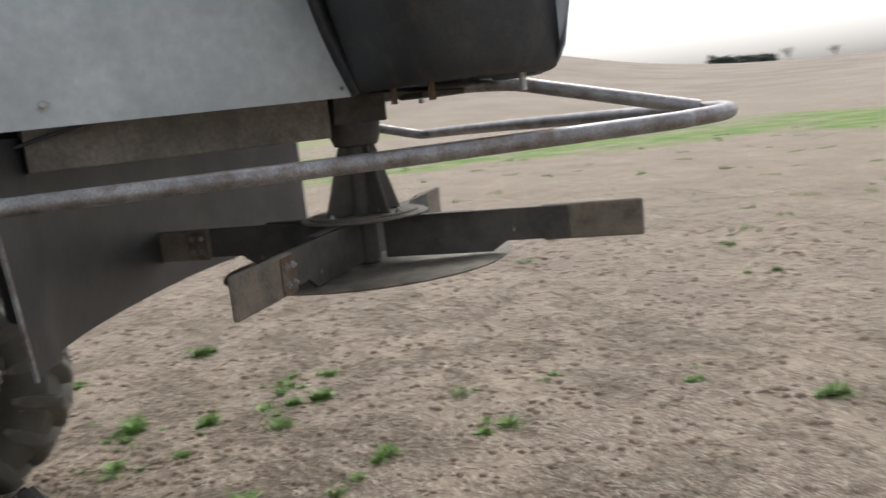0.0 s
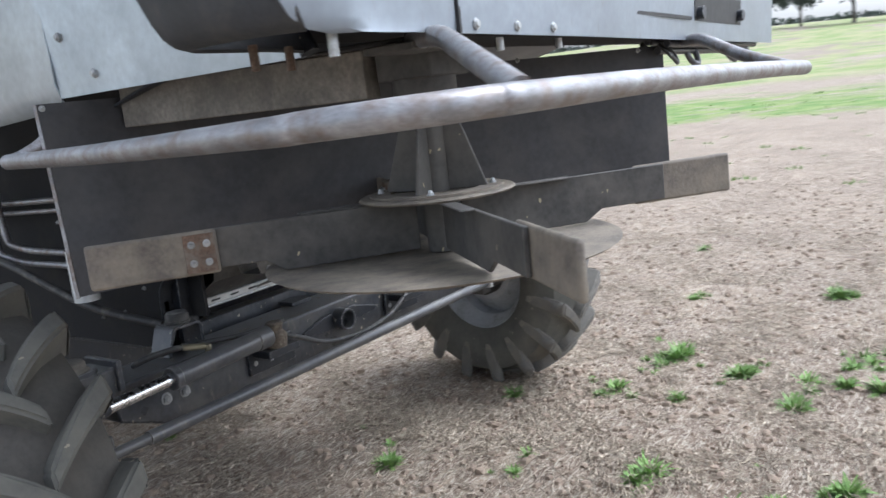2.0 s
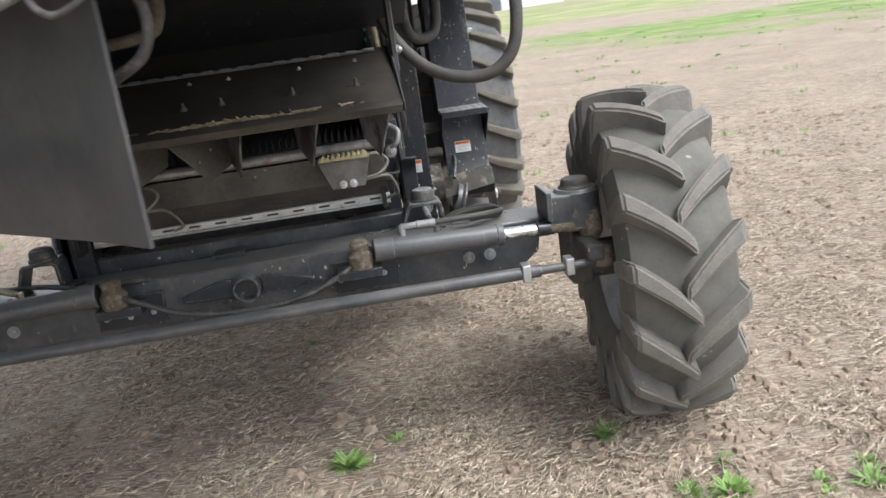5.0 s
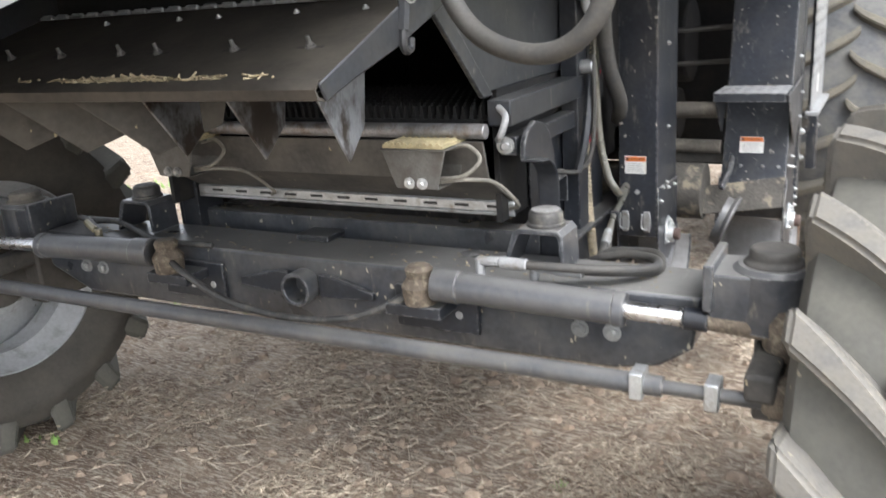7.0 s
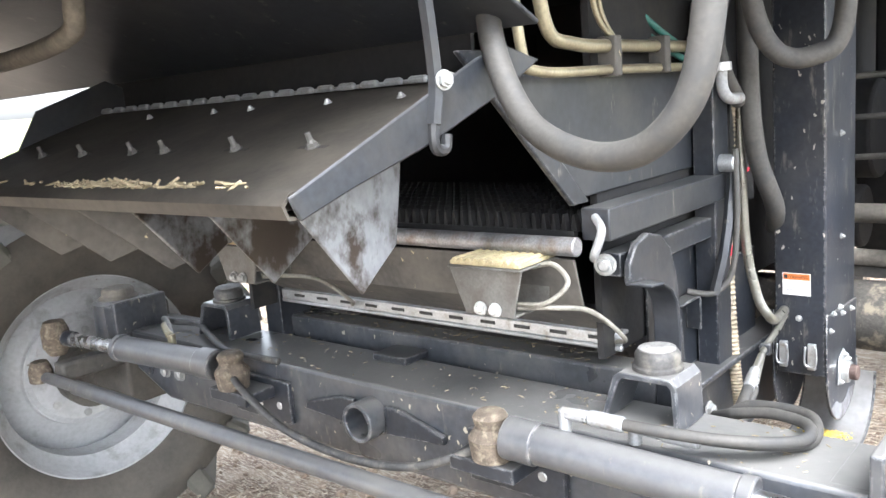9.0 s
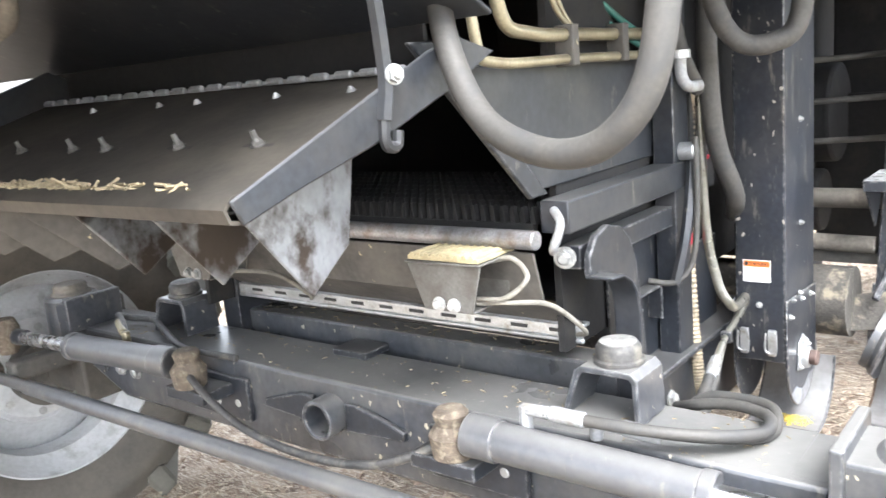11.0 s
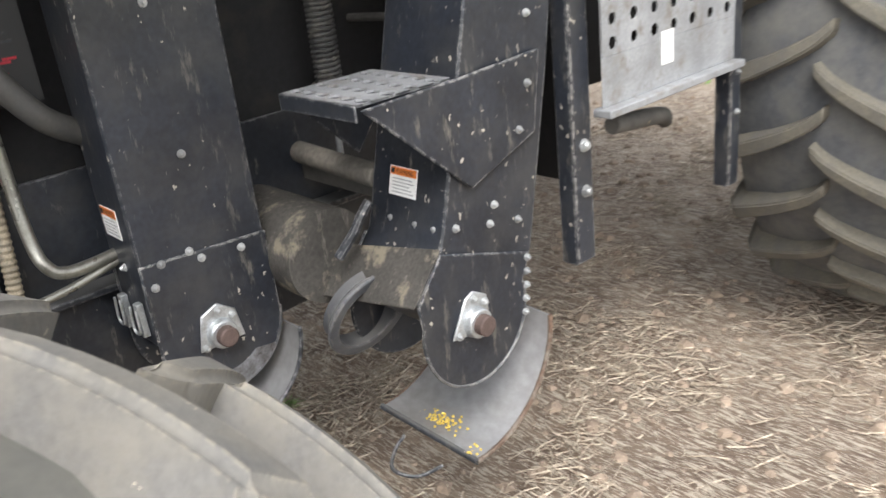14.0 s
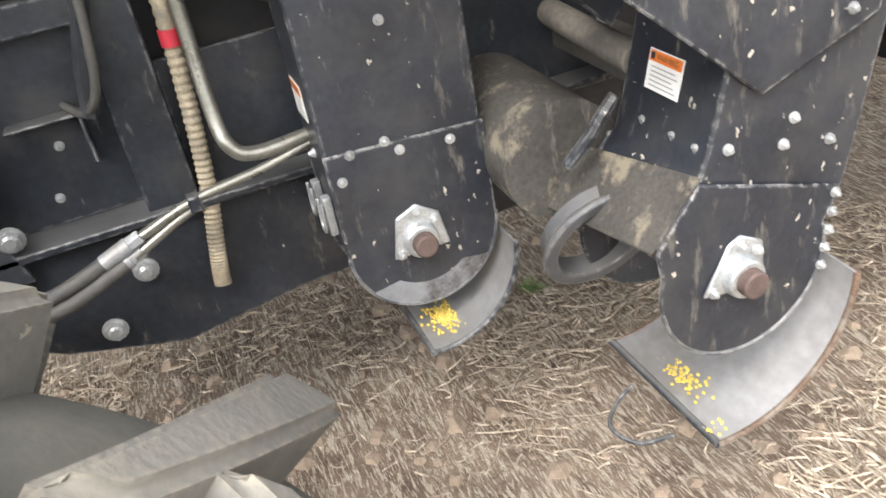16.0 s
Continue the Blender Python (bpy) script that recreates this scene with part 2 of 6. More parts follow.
BELT = material("scuffed_rubber_paddle", (0.13, 0.112, 0.095), 0.75, 0, 9, 0.3, (0.27, 0.235, 0.18), 0.55, bump=0.3, edge=0.2)
RIMGREY = material("grey_rim_paint", (0.47, 0.485, 0.50), 0.5, 0.1, 5, 0.12, (0.27, 0.27, 0.26), 0.62, bump=0.05, specks=(0.16, 0.12, 0.09), speck_scale=60, speck_amount=0.03)
RIMWHITE = material("white_rim_paint", (0.60, 0.61, 0.61), 0.5, 0, 6, 0.1, bump=0.03)
HOSE = material("dusty_hose_rubber", (0.066, 0.063, 0.058), 0.65, 0, 9, 0.2, (0.05, 0.05, 0.05), 0.56, bump=0.12)
BLACKHOSE = material("black_hose", (0.055, 0.054, 0.053), 0.55, 0, 12, 0.3, (0.15, 0.14, 0.12), 0.58, bump=0.1)
CONDUIT = material("tan_corrugated_loom", (0.33, 0.28, 0.20), 0.8, 0, 20, 0.3, (0.20, 0.18, 0.15), 0.58)
BRASS = material("yellow_zinc_pipe", (0.28, 0.25, 0.17), 0.35, 0.5, 14, 0.2, (0.22, 0.19, 0.13), 0.58, bump=0.05)
GREENHOSE = material("green_tube", (0.03, 0.12, 0.10), 0.5, 0, 20, 0.25)
BEIGE = material("beige_sensor_pad", (0.40, 0.345, 0.21), 0.6, 0, 20, 0.25, (0.30, 0.25, 0.15), 0.62)
WHITE = material("white_decal", (0.74, 0.74, 0.72), 0.5, 0, 30, 0.05, bump=0)
ORANGE = material("orange_decal", (0.72, 0.20, 0.04), 0.5, 0, 30, 0.08, bump=0)
INK = material("dark_ink", (0.03, 0.03, 0.03), 0.6, 0, 30, 0.05, bump=0)
REDTAPE = material("red_tape", (0.50, 0.03, 0.05), 0.6, 0, 30, 0.1)
BOLT = material("zinc_bolt", (0.37, 0.38, 0.38), 0.35, 0.45, 60, 0.15, bump=0.05, by_object=0.3)
RUSTBOLT = material("rusty_shaft_end", (0.115, 0.08, 0.07), 0.7, 0.3, 40, 0.3)
LEAF = material("weed_leaf", (0.17, 0.30, 0.075), 0.55, 0, 20, 0.35, (0.26, 0.36, 0.12), 0.55, by_object=0.25)
STRAW = material("old_straw", (0.50, 0.43, 0.335), 0.8, 0, 30, 0.5, (0.25, 0.195, 0.145), 0.50, bump=0.1)
GRAIN = material("yellow_grain", (0.62, 0.46, 0.10), 0.6, 0, 60, 0.25)
CHAFF = material("pale_chaff", (0.32, 0.265, 0.17), 0.85, 0, 60, 0.3)
CLOD = material("soil_clod", (0.29, 0.225, 0.17), 0.95, 0, 25, 0.25, bump=0.4)
BARK = material("far_bark", (0.11, 0.095, 0.085), 0.9, 0, 4, 0.2)
# foliage colour greyed and lightened for the haze of distance
FARLEAF = material("far_foliage", (0.075, 0.092, 0.078), 0.9, 0, 2, 0.35)
BUDS = material("bare_twigs", (0.19, 0.165, 0.15), 0.9, 0, 2, 0.3)
BARN = material("pale_barn_sheet", (0.62, 0.66, 0.68), 0.6, 0, 2, 0.08)
ROOF = material("dark_barn_roof", (0.10, 0.11, 0.13), 0.7, 0, 2, 0.1)


# ---- mesh helpers ----
def part(name, bm, mat, parent=None, label="", bevel=0.003, smooth=True):
    """One mesh object under a thing or a part."""
    me = bpy.data.meshes.new(name)
    bmesh.ops.recalc_face_normals(bm, faces=bm.faces)
    bm.to_mesh(me)
    bm.free()
    me.materials.append(mat)
    ob = new(name, me)
    if smooth:
        me.shade_smooth()
        me.set_sharp_from_angle(angle=radians(38))
    if bevel:
        b = ob.modifiers.new("bevel", "BEVEL")
        b.width, b.segments, b.limit_method, b.angle_limit = bevel, 2, "ANGLE", radians(50)
    if parent:
        ob.parent = parent
    if label:
        tagged(ob, label)
    return ob


def box(bm, lo, hi, m=None):
    made = bmesh.ops.create_cube(bm, size=1)["verts"]
    for v in made:
        v.co = Vector([(a + b) / 2 + c * (b - a) for a, b, c in zip(lo, hi, v.co)])
        if m:
            v.co = m @ v.co
    return bm


def boxed(lo, hi, m=None):
    return box(bmesh.new(), lo, hi, m)


def rod(bm, a, b, r, r2=None, seg=20):
    """A closed cylinder or cone from a to b."""
    a, b = Vector(a), Vector(b)
    d = b - a
    q = d.to_track_quat("Z", "Y").to_matrix().to_4x4()
    bmesh.ops.create_cone(bm, cap_ends=True, segments=seg, radius1=r, radius2=r if r2 is None else r2, depth=d.length,
                          matrix=Matrix.Translation((a + b) / 2) @ q)
    return bm


def smooth_line(points, per=8):
    """A smooth curve through the points."""
    p = [Vector(q) for q in points]
    p = [2 * p[0] - p[1]] + p + [2 * p[-1] - p[-2]]
    out = []
    for i in range(1, len(p) - 2):
        for j in range(per):
            t = j / per
            a, b, c, d = p[i - 1], p[i], p[i + 1], p[i + 2]
            out.append(0.5 * ((2 * b) + (c - a) * t + (2 * a - 5 * b + 4 * c - d) * t * t + (3 * b - a - 3 * c + d) * t ** 3))
    return out + [p[-2]]


def tube(bm, points, r, seg=12, per=8, ribs=0.0, curve=True):
    """A tube along a smooth curve; ribs > 0 makes it corrugated."""
    line = smooth_line(points, per) if curve else [Vector(q) for q in points]
    rings, up = [], Vector((0.31, 0.17, 0.93))
    for i, p in enumerate(line):
        d = (line[min(i + 1, len(line) - 1)] - line[max(i - 1, 0)]).normalized()
        s = d.cross(up)
        if s.length < 1e-3:
            s = d.cross(Vector((1, 0, 0)))
        s.normalize()
        up = s.cross(d).normalized()
        rr = r * (1 + (ribs if i % 2 else 0))
        rings.append([bm.verts.new(p + (s * math.cos(a) + up * math.sin(a)) * rr) for a in [2 * math.pi * k / seg for k in range(seg)]])
    for a, b in zip(rings, rings[1:]):
        for k in range(seg):
            bm.faces.new((a[k], a[(k + 1) % seg], b[(k + 1) % seg], b[k]))
    bm.faces.new(rings[0]), bm.faces.new(rings[-1])
    return bm


def plate(bm, pts, axis, lo, hi):
    """A polygon in the two other axes, given thickness from lo to hi along the axis."""
    i = "xyz".index(axis)

    def at(p, v):
        q = list(p)
        q.insert(i, v)
        return bm.verts.new(q)
    a, b = [at(p, lo) for p in pts], [at(p, hi) for p in pts]
    n = len(pts)
    bm.faces.new(a), bm.faces.new(b)
    for k in range(n):
        bm.faces.new((a[k], a[(k + 1) % n], b[(k + 1) % n], b[k]))
    return bm


def sheet(bm, a, b, thick):
    """A thick curved sheet between two equally long rows of points."""
    a, b = [Vector(p) for p in a], [Vector(p) for p in b]
    n = len(a)
    nor = []
    for i in range(n):
        t = a[min(i + 1, n - 1)] - a[max(i - 1, 0)]
        nor.append(t.cross(b[i] - a[i]).normalized() * thick)
    g = [[bm.verts.new(p) for p in row] for row in (a, b, [p + q for p, q in zip(b, nor)], [p + q for p, q in zip(a, nor)])]
    for i in range(n - 1):
        for r in range(4):
            bm.faces.new((g[r][i], g[r][i + 1], g[(r + 1) % 4][i + 1], g[(r + 1) % 4][i]))
    for i in (0, n - 1):
        bm.faces.new([g[r][i] for r in range(4)])
    return bm


def lathe(bm, profile, m, seg=48):
    """Turns (radius, along) pairs round the local z axis."""
    rings = []
    for r, z in profile:
        rings.append([bm.verts.new(m @ Vector((r * math.cos(a), r * math.sin(a), z))) for a in [2 * math.pi * k / seg for k in range(seg)]])
    for a, b in zip(rings, rings[1:]):
        for k in range(seg):
            bm.faces.new((a[k], a[(k + 1) % seg], b[(k + 1) % seg], b[k]))
    return bm


def perforated(bm, origin, u, v, nx, ny, hole, thick, slot=1.0):
    """A plate of nx by ny cells with a round or long hole in each."""
    o, u, v = Vector(origin), Vector(u), Vector(v)
    w = u.cross(v).normalized() * thick
    cu, cv = u / nx, v / ny
    ul, vl = cu.normalized(), cv.normalized()
    for i in range(nx):
        for j in range(ny):
            c = o + cu * (i + 0.5) + cv * (j + 0.5)
            outer = [c + cu * a + cv * b for a, b in ((-.5, -.5), (0, -.5), (.5, -.5), (.5, 0), (.5, .5), (0, .5), (-.5, .5), (-.5, 0))]
            inner = [c + ul * hole * slot * math.cos(a) + vl * hole * math.sin(a) for a in [radians(-135 + 45 * k) for k in range(8)]]
            if (i + j) % 2 and slot == 1.0 and nx > 5:
                inner = [c + (p - c) * 0.92 for p in inner]
            lay = [[[bm.verts.new(p + w * s) for p in ring] for ring in (outer, inner)] for s in (0, 1)]
            for k in range(8):
                k2 = (k + 1) % 8
                for s in (0, 1):
                    bm.faces.new((lay[s][0][k], lay[s][0][k2], lay[s][1][k2], lay[s][1][k]))
                bm.faces.new((lay[0][1][k], lay[0][1][k2], lay[1][1][k2], lay[1][1][k]))
    bmesh.ops.remove_doubles(bm, verts=bm.verts, dist=0.0004)
    return bm


def bolt_mesh(r=0.016, h=0.014, mat=BOLT):
    bm = bmesh.new()
    rod(bm, (0, 0, 0), (0, 0, 0.003), r * 1.25, seg=14)
    rod(bm, (0, 0, 0.003), (0, 0, h), r, r * 0.96, seg=6)
    rod(bm, (0, 0, h), (0, 0, h + 0.004), r * 0.75, r * 0.5, seg=10)
    me = bpy.data.meshes.new("bolt")
    bm.to_mesh(me)
    bm.free()
    me.materials.append(mat)
    return me


BIG, MID, SMALL = bolt_mesh(0.017, 0.013), bolt_mesh(0.011, 0.010), bolt_mesh(0.0062, 0.006)
DULLBOLT = bolt_mesh(0.0085, 0.008, DULLSHADEZINC)


def bolt(mesh, at, toward, parent):
    """A bolt head on a surface, pointing along toward."""
    ob = new("bolt", mesh)
    ob.matrix_world = Matrix.Translation(at) @ Vector(toward).to_track_quat("Z", "Y").to_matrix().to_4x4()
    ob.parent = parent
    return ob


def thing(name, label, category, group="", at=(0, 0, 0)):
    e = new(name)
    e.location = at
    e.empty_display_size = 0.1
    return tagged(e, label, category, group)


# ---- ground: one sheet to the horizon, with a hill ----
def hill(x, y):
    r = math.hypot(x, y)
    a = math.degrees(math.atan2(y, x))
    rise = 0.95 + 2.9 * math.exp(-((a + 24) / 12.5) ** 2) + 1.15 * math.exp(-((a - 20) / 24) ** 2)
    t = min(max((r - 25) / 200, 0), 1)
    return math.tan(radians(rise)) * 240 * t * t * (3 - 2 * t) * (1 if r < 240 else max(0.3, 1 - (r - 240) / 900))


def small_relief(x, y):
    return 0.020 * noise.noise((x * 1.6, y * 1.6, 0.3)) + 0.012 * noise.noise((x * 6, y * 6, 1.7)) + 0.006 * noise.noise((x * 17, y * 17, 4.1))


def soil_height(x, y):
    r = math.hypot(x, y)
    return hill(x, y) + small_relief(x, y) * max(0.0, 1 - r / 60)


def soil_material():
    m = bpy.data.materials.new("stubble_soil")
    m.use_nodes = True
    n, k = m.node_tree.nodes, m.node_tree.links
    bsdf = n["Principled BSDF"]
    bsdf.inputs["Roughness"].default_value = 0.95
    geo = n.new("ShaderNodeNewGeometry")

    def noisy(scale, detail=6, rough=0.6, stretch=None):
        t = n.new("ShaderNodeTexNoise")
        t.inputs["Scale"].default_value, t.inputs["Detail"].default_value, t.inputs["Roughness"].default_value = scale, detail, rough
        src = geo.outputs["Position"]
        if stretch:
            mp = n.new("ShaderNodeMapping")
            mp.inputs["Scale"].default_value, mp.inputs["Rotation"].default_value = stretch[0], (0, 0, radians(stretch[1]))
            k.new(src, mp.inputs[0])
            src = mp.outputs[0]
        k.new(src, t.inputs["Vector"])
        return t.outputs[0]

    def rng(v, a, b, c=0.0, d=1.0):
        q = n.new("ShaderNodeMapRange")
        for i, w in enumerate((a, b, c, d)):
            q.inputs[i + 1].default_value = w
        k.new(v, q.inputs[0])
        return q.outputs[0]

    def mix(f, a, b):
        q = n.new("ShaderNodeMix")
        q.data_type = "RGBA"
        k.new(f, q.inputs[0])
        for i, c in ((6, a), (7, b)):
            if isinstance(c, tuple):
                q.inputs[i].default_value = (*c, 1)
            else:
                k.new(c, q.inputs[i])
        return q.outputs[2]

    def math2(op, a, b):
        q = n.new("ShaderNodeMath")
        q.operation = op
        for i, c in ((0, a), (1, b)):
            if isinstance(c, (int, float)):
                q.inputs[i].default_value = c
            else:
                k.new(c, q.inputs[i])
        return q.outputs[0]
    soil = mix(rng(noisy(0.9), 0.35, 0.65), (0.175, 0.130, 0.096), (0.385, 0.303, 0.222))
    soil = mix(rng(noisy(8), 0.45, 0.62), soil, (0.150, 0.106, 0.078))
    soil = mix(rng(noisy(3.1, 8, 0.7, ((1, 2.6, 1), 62)), 0.50, 0.60), soil, (0.205, 0.150, 0.110))
    # fine litter in several directions
    for ang, off, fine in ((20, 0.0, 26), (75, 0.01, 26), (130, 0.02, 26), (35, 0.0, 11), (100, 0.01, 11)):
        s = noisy(fine, 3, 0.5, ((1, 7, 1), ang))
        soil = mix(rng(s, 0.58 + off, 0.64 + off), soil, (0.50, 0.435, 0.35))
    sep = n.new("ShaderNodeSeparateXYZ")
    k.new(geo.outputs["Position"], sep.inputs[0])
    length = n.new("ShaderNodeVectorMath")
    length.operation = "LENGTH"
    k.new(geo.outputs["Position"], length.inputs[0])
    dist = length.outputs["Value"]
    # far field: paler stubble, a grass strip and thin green bands beyond the field's edge
    wob = math2("ADD", dist, rng(noisy(0.06), 0.3, 0.7, -7, 7))
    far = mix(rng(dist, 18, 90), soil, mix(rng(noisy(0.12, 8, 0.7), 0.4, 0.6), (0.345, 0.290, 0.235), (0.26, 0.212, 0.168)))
    strip = math2("MULTIPLY", rng(wob, 22, 25), rng(wob, 36, 31))
    grass = mix(rng(noisy(0.8, 8), 0.4, 0.6), (0.12, 0.22, 0.045), (0.24, 0.30, 0.10))
    east = rng(sep.outputs[0], 4, 10)
    col = mix(math2("MULTIPLY", math2("MULTIPLY", strip, east), rng(noisy(0.5, 8), 0.34, 0.5)), far, grass)
    north = rng(sep.outputs[1], -26, -10)
    band = math2("MULTIPLY", math2("MULTIPLY", rng(wob, 42, 48), north), rng(noisy(0.05, 6, 0.7, ((1, 2.5, 1), 30)), 0.40, 0.50))
    col = mix(band, col, mix(rng(noisy(0.3, 8), 0.4, 0.6), (0.20, 0.27, 0.09), (0.33, 0.32, 0.17)))
    spots = math2("MULTIPLY", rng(noisy(1.1, 5, 0.6), 0.70, 0.74), rng(dist, 7, 12))
    col = mix(spots, col, (0.13, 0.26, 0.05))
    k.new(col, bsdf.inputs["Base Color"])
    b = n.new("ShaderNodeBump")
    b.inputs["Strength"].default_value, b.inputs["Distance"].default_value = 0.9, 0.03
    hgt = math2("ADD", noisy(22, 8, 0.7), math2("MULTIPLY", noisy(120, 3), 0.3))
    k.new(hgt, b.inputs["Height"]), k.new(b.outputs[0], bsdf.inputs["Normal"])
    return m


def ground_sheet():
    radii, r, step = [], 0.0, 0.06
    while r < 6.5:
        r += step
        radii.append(r)
    while r < 3000:
        r *= 1.09
        radii.append(r)
    seg = 288
    verts, faces = [(0, 0, small_relief(0, 0))], []
    for r in radii:
        for j in range(seg):
            a = 2 * math.pi * j / seg
            x, y = r * math.cos(a), r * math.sin(a)
            verts.append((x, y, soil_height(x, y)))
    for j in range(seg):
        faces.append((0, 1 + j, 1 + (j + 1) % seg))
    for i in range(len(radii) - 1):
        a, b = 1 + i * seg, 1 + (i + 1) * seg
        for j in range(seg):
            faces.append((a + j, b + j, b + (j + 1) % seg, a + (j + 1) % seg))
    me = bpy.data.meshes.new("ground")
    me.from_pydata(verts, [], faces)
    me.materials.append(soil_material())
    me.shade_smooth()
    return tagged(new("ground", me), "brown stubble field with straw litter and bare soil", "ground", kind="structure")


ground_sheet()

# ---- the combine harvester ----
combine = thing("combine_harvester", "silver and black combine harvester parked on a stubble field", "combine harvester")


# -- tyres with cleated tread
def tyre_mesh(R, W, rim, mat):
    """The carcass of a farm tyre round the local z axis."""
    bm = bmesh.new()
    h = W / 2
    prof = [(rim, -h * 0.72), (rim + 0.03, -h * 0.86), (rim + (R - rim) * 0.45, -h), (R - 0.11, -h * 0.985), (R - 0.05, -h * 0.86),
            (R - 0.018, -h * 0.45), (R - 0.008, 0)]
    prof += [(r, -z) for r, z in reversed(prof[:-1])]
    lathe(bm, prof, Matrix(), 96)
    bmesh.ops.recalc_face_normals(bm, faces=bm.faces)
    me = bpy.data.meshes.new("tyre")
    bm.to_mesh(me)
    bm.free()
    me.materials.append(mat)
    me.shade_smooth()
    me.set_sharp_from_angle(angle=radians(32))
    return me


def lug_mesh(R, W, lug_h, lug_w, lean, side, mat, inner, crown, reach):
    """One slanting tread lug, wider and full in height at the shoulder."""
    bm = bmesh.new()
    h, n, rows = W / 2, 9, []
    blunt = 0.13 if inner > 0.2 else 0.0
    for j in range(n):
        t = blunt + (1 - blunt) * j / (n - 1)
        z = side * (-inner * h + t * (0.92 + inner) * h)
        ang = lean * (t ** 0.72) * W * 0.62 / R
        e = abs(z) / h
        top = R - 0.008 + lug_h - crown * e * e
        low = R - 0.03 - 0.03 * e - (min(0.06, reach * 0.6) if t > 0.85 else 0)
        wid = lug_w * (0.78 + 0.42 * t)
        rows.append([(low, ang - wid * 0.64 / R, z), (top, ang - wid * 0.46 / R, z), (top, ang + wid * 0.46 / R, z), (low, ang + wid * 0.64 / R, z)])
    last = rows[-1]
    mid = sum(a for r, a, z in last) / 4
    for drop, narrow, out in ((0.26 * reach, 0.96, 0.985), (0.65 * reach, 0.86, 1.006), (reach, 0.66, 1.008)):
        rows.append([(r - drop * (1.0 if k in (1, 2) else 0.8), mid + (a - mid) * narrow, side * h * out) for k, (r, a, z) in enumerate(last)])
    vs = [[bm.verts.new((r * math.cos(a), r * math.sin(a), z)) for r, a, z in row] for row in rows]
    for p, q in zip(vs, vs[1:]):
        for k in range(4):
            bm.faces.new((p[k], p[(k + 1) % 4], q[(k + 1) % 4], q[k]))
    bm.faces.new(vs[0]), bm.faces.new(vs[-1])
    bmesh.ops.recalc_face_normals(bm, faces=bm.faces)
    sharp = [e for e in bm.edges if len(e.link_faces) == 2 and e.calc_face_angle(0) > radians(30)]
    bmesh.ops.bevel(bm, geom=sharp, offset=0.009 if R < 0.7 else 0.005, segments=3, affect="EDGES")
    me = bpy.data.meshes.new("lug")
    bm.to_mesh(me)
    bm.free()
    me.materials.append(mat)
    me.shade_smooth()
    me.set_sharp_from_angle(angle=radians(50))
    return me


def wheel(m, R, W, rim, lugs, lug_h, lug_w, lean, rubber, lugmat, paint, label, inner=0.06, shift=0.5, reach=0.115, dish=0.0):
    """A wheel disc with its rim, tyre, lugs, hub and nuts; local +z points to the outer side."""
    h = W / 2
    bm = bmesh.new()
    lathe(bm, [(rim + 0.022, -h * 0.80), (rim + 0.024, -h * 0.72), (rim - 0.004, -h * 0.70), (rim - 0.02, -h * 0.45), (rim - 0.055, -h * 0.25),
               (rim - 0.055, h * 0.25), (rim - 0.02, h * 0.45), (rim - 0.004, h * 0.70), (rim + 0.024, h * 0.72), (rim + 0.022, h * 0.80)], Matrix(), 72)
    disc = bmesh.new()
    edge, shove = rim - (0.022 if dish else 0.05), Matrix.Translation((0, 0, dish))
    lathe(disc, [(edge, 0.06), (rim - 0.09, 0.05), (rim * 0.62, 0.0), (rim * 0.56, -0.03), (rim * 0.48, -0.03), (0.0, -0.03)], shove, 48)
    lathe(disc, [(0.0, -0.045), (rim * 0.5, -0.045), (rim * 0.6, -0.014), (edge, 0.04)], shove, 48)
    w = part("wheel", disc, paint, combine, label, bevel=0)
    w.matrix_world = m
    part("rim", bm, paint, w, bevel=0)
    t = new("tyre", tyre_mesh(R, W, rim, rubber))
    t.parent = w
    shapes = {side: lug_mesh(R, W, lug_h, lug_w, lean, side, lugmat, inner, 0.022 if R < 0.7 else 0.016, reach) for side in (-1, 1)}
    for i in range(lugs):
        for side in (-1, 1):
            o = new("lug", shapes[side])
            o.parent = w
            o.matrix_local = pose(0, 0, 0, 0, 0, 360 * (i + (0 if side > 0 else shift)) / lugs)
    hub = bmesh.new()
    lathe(hub, [(0, 0.06), (0.05, 0.06), (0.07, 0.045), (0.075, -0.03), (0.11, -0.03), (0.11, -0.10), (0.0, -0.10)], Matrix(), 32)
    part("hub", hub, DUSTY, w, bevel=0)
    for i in range(8):
        a = 2 * math.pi * i / 8
        o = bolt(MID, (0, 0, 0), (0, 0, 1), w)
        o.matrix_local = Matrix.Translation((rim * 0.42 * math.cos(a), rim * 0.42 * math.sin(a), -0.03))
    return w


OUT_R, OUT_L = pose(0, 0, 0, 0, 90, 0), pose(0, 0, 0, 0, -90, 0)
wheel(Matrix.Translation((1.470, 0.04, 0.606)) @ pose(0, 0, 0, 0, 0, -5) @ OUT_R @ pose(0, 0, 0, 0, 0, 3), 0.570, 0.390, 0.29, 16, 0.056, 0.064, -0.92, RUBBER, LUGGREY, RIMGREY, "grey steering wheel with a dusty cleated tyre", 0.28, 0.4)
wheel(Matrix.Translation((-1.470, -0.095, 0.634)) @ pose(0, 0, 0, 0, 0, -5) @ OUT_L @ pose(0, 0, 0, 0, 0, 7), 0.592, 0.395, 0.345, 16, 0.056, 0.064, 0.92, SHADEBROWNRUBBER, RUBBER, RIMGREY, "grey steering wheel with a dusty cleated tyre darkened for shade", 0.28, 0.4, 0.03, 0.05)
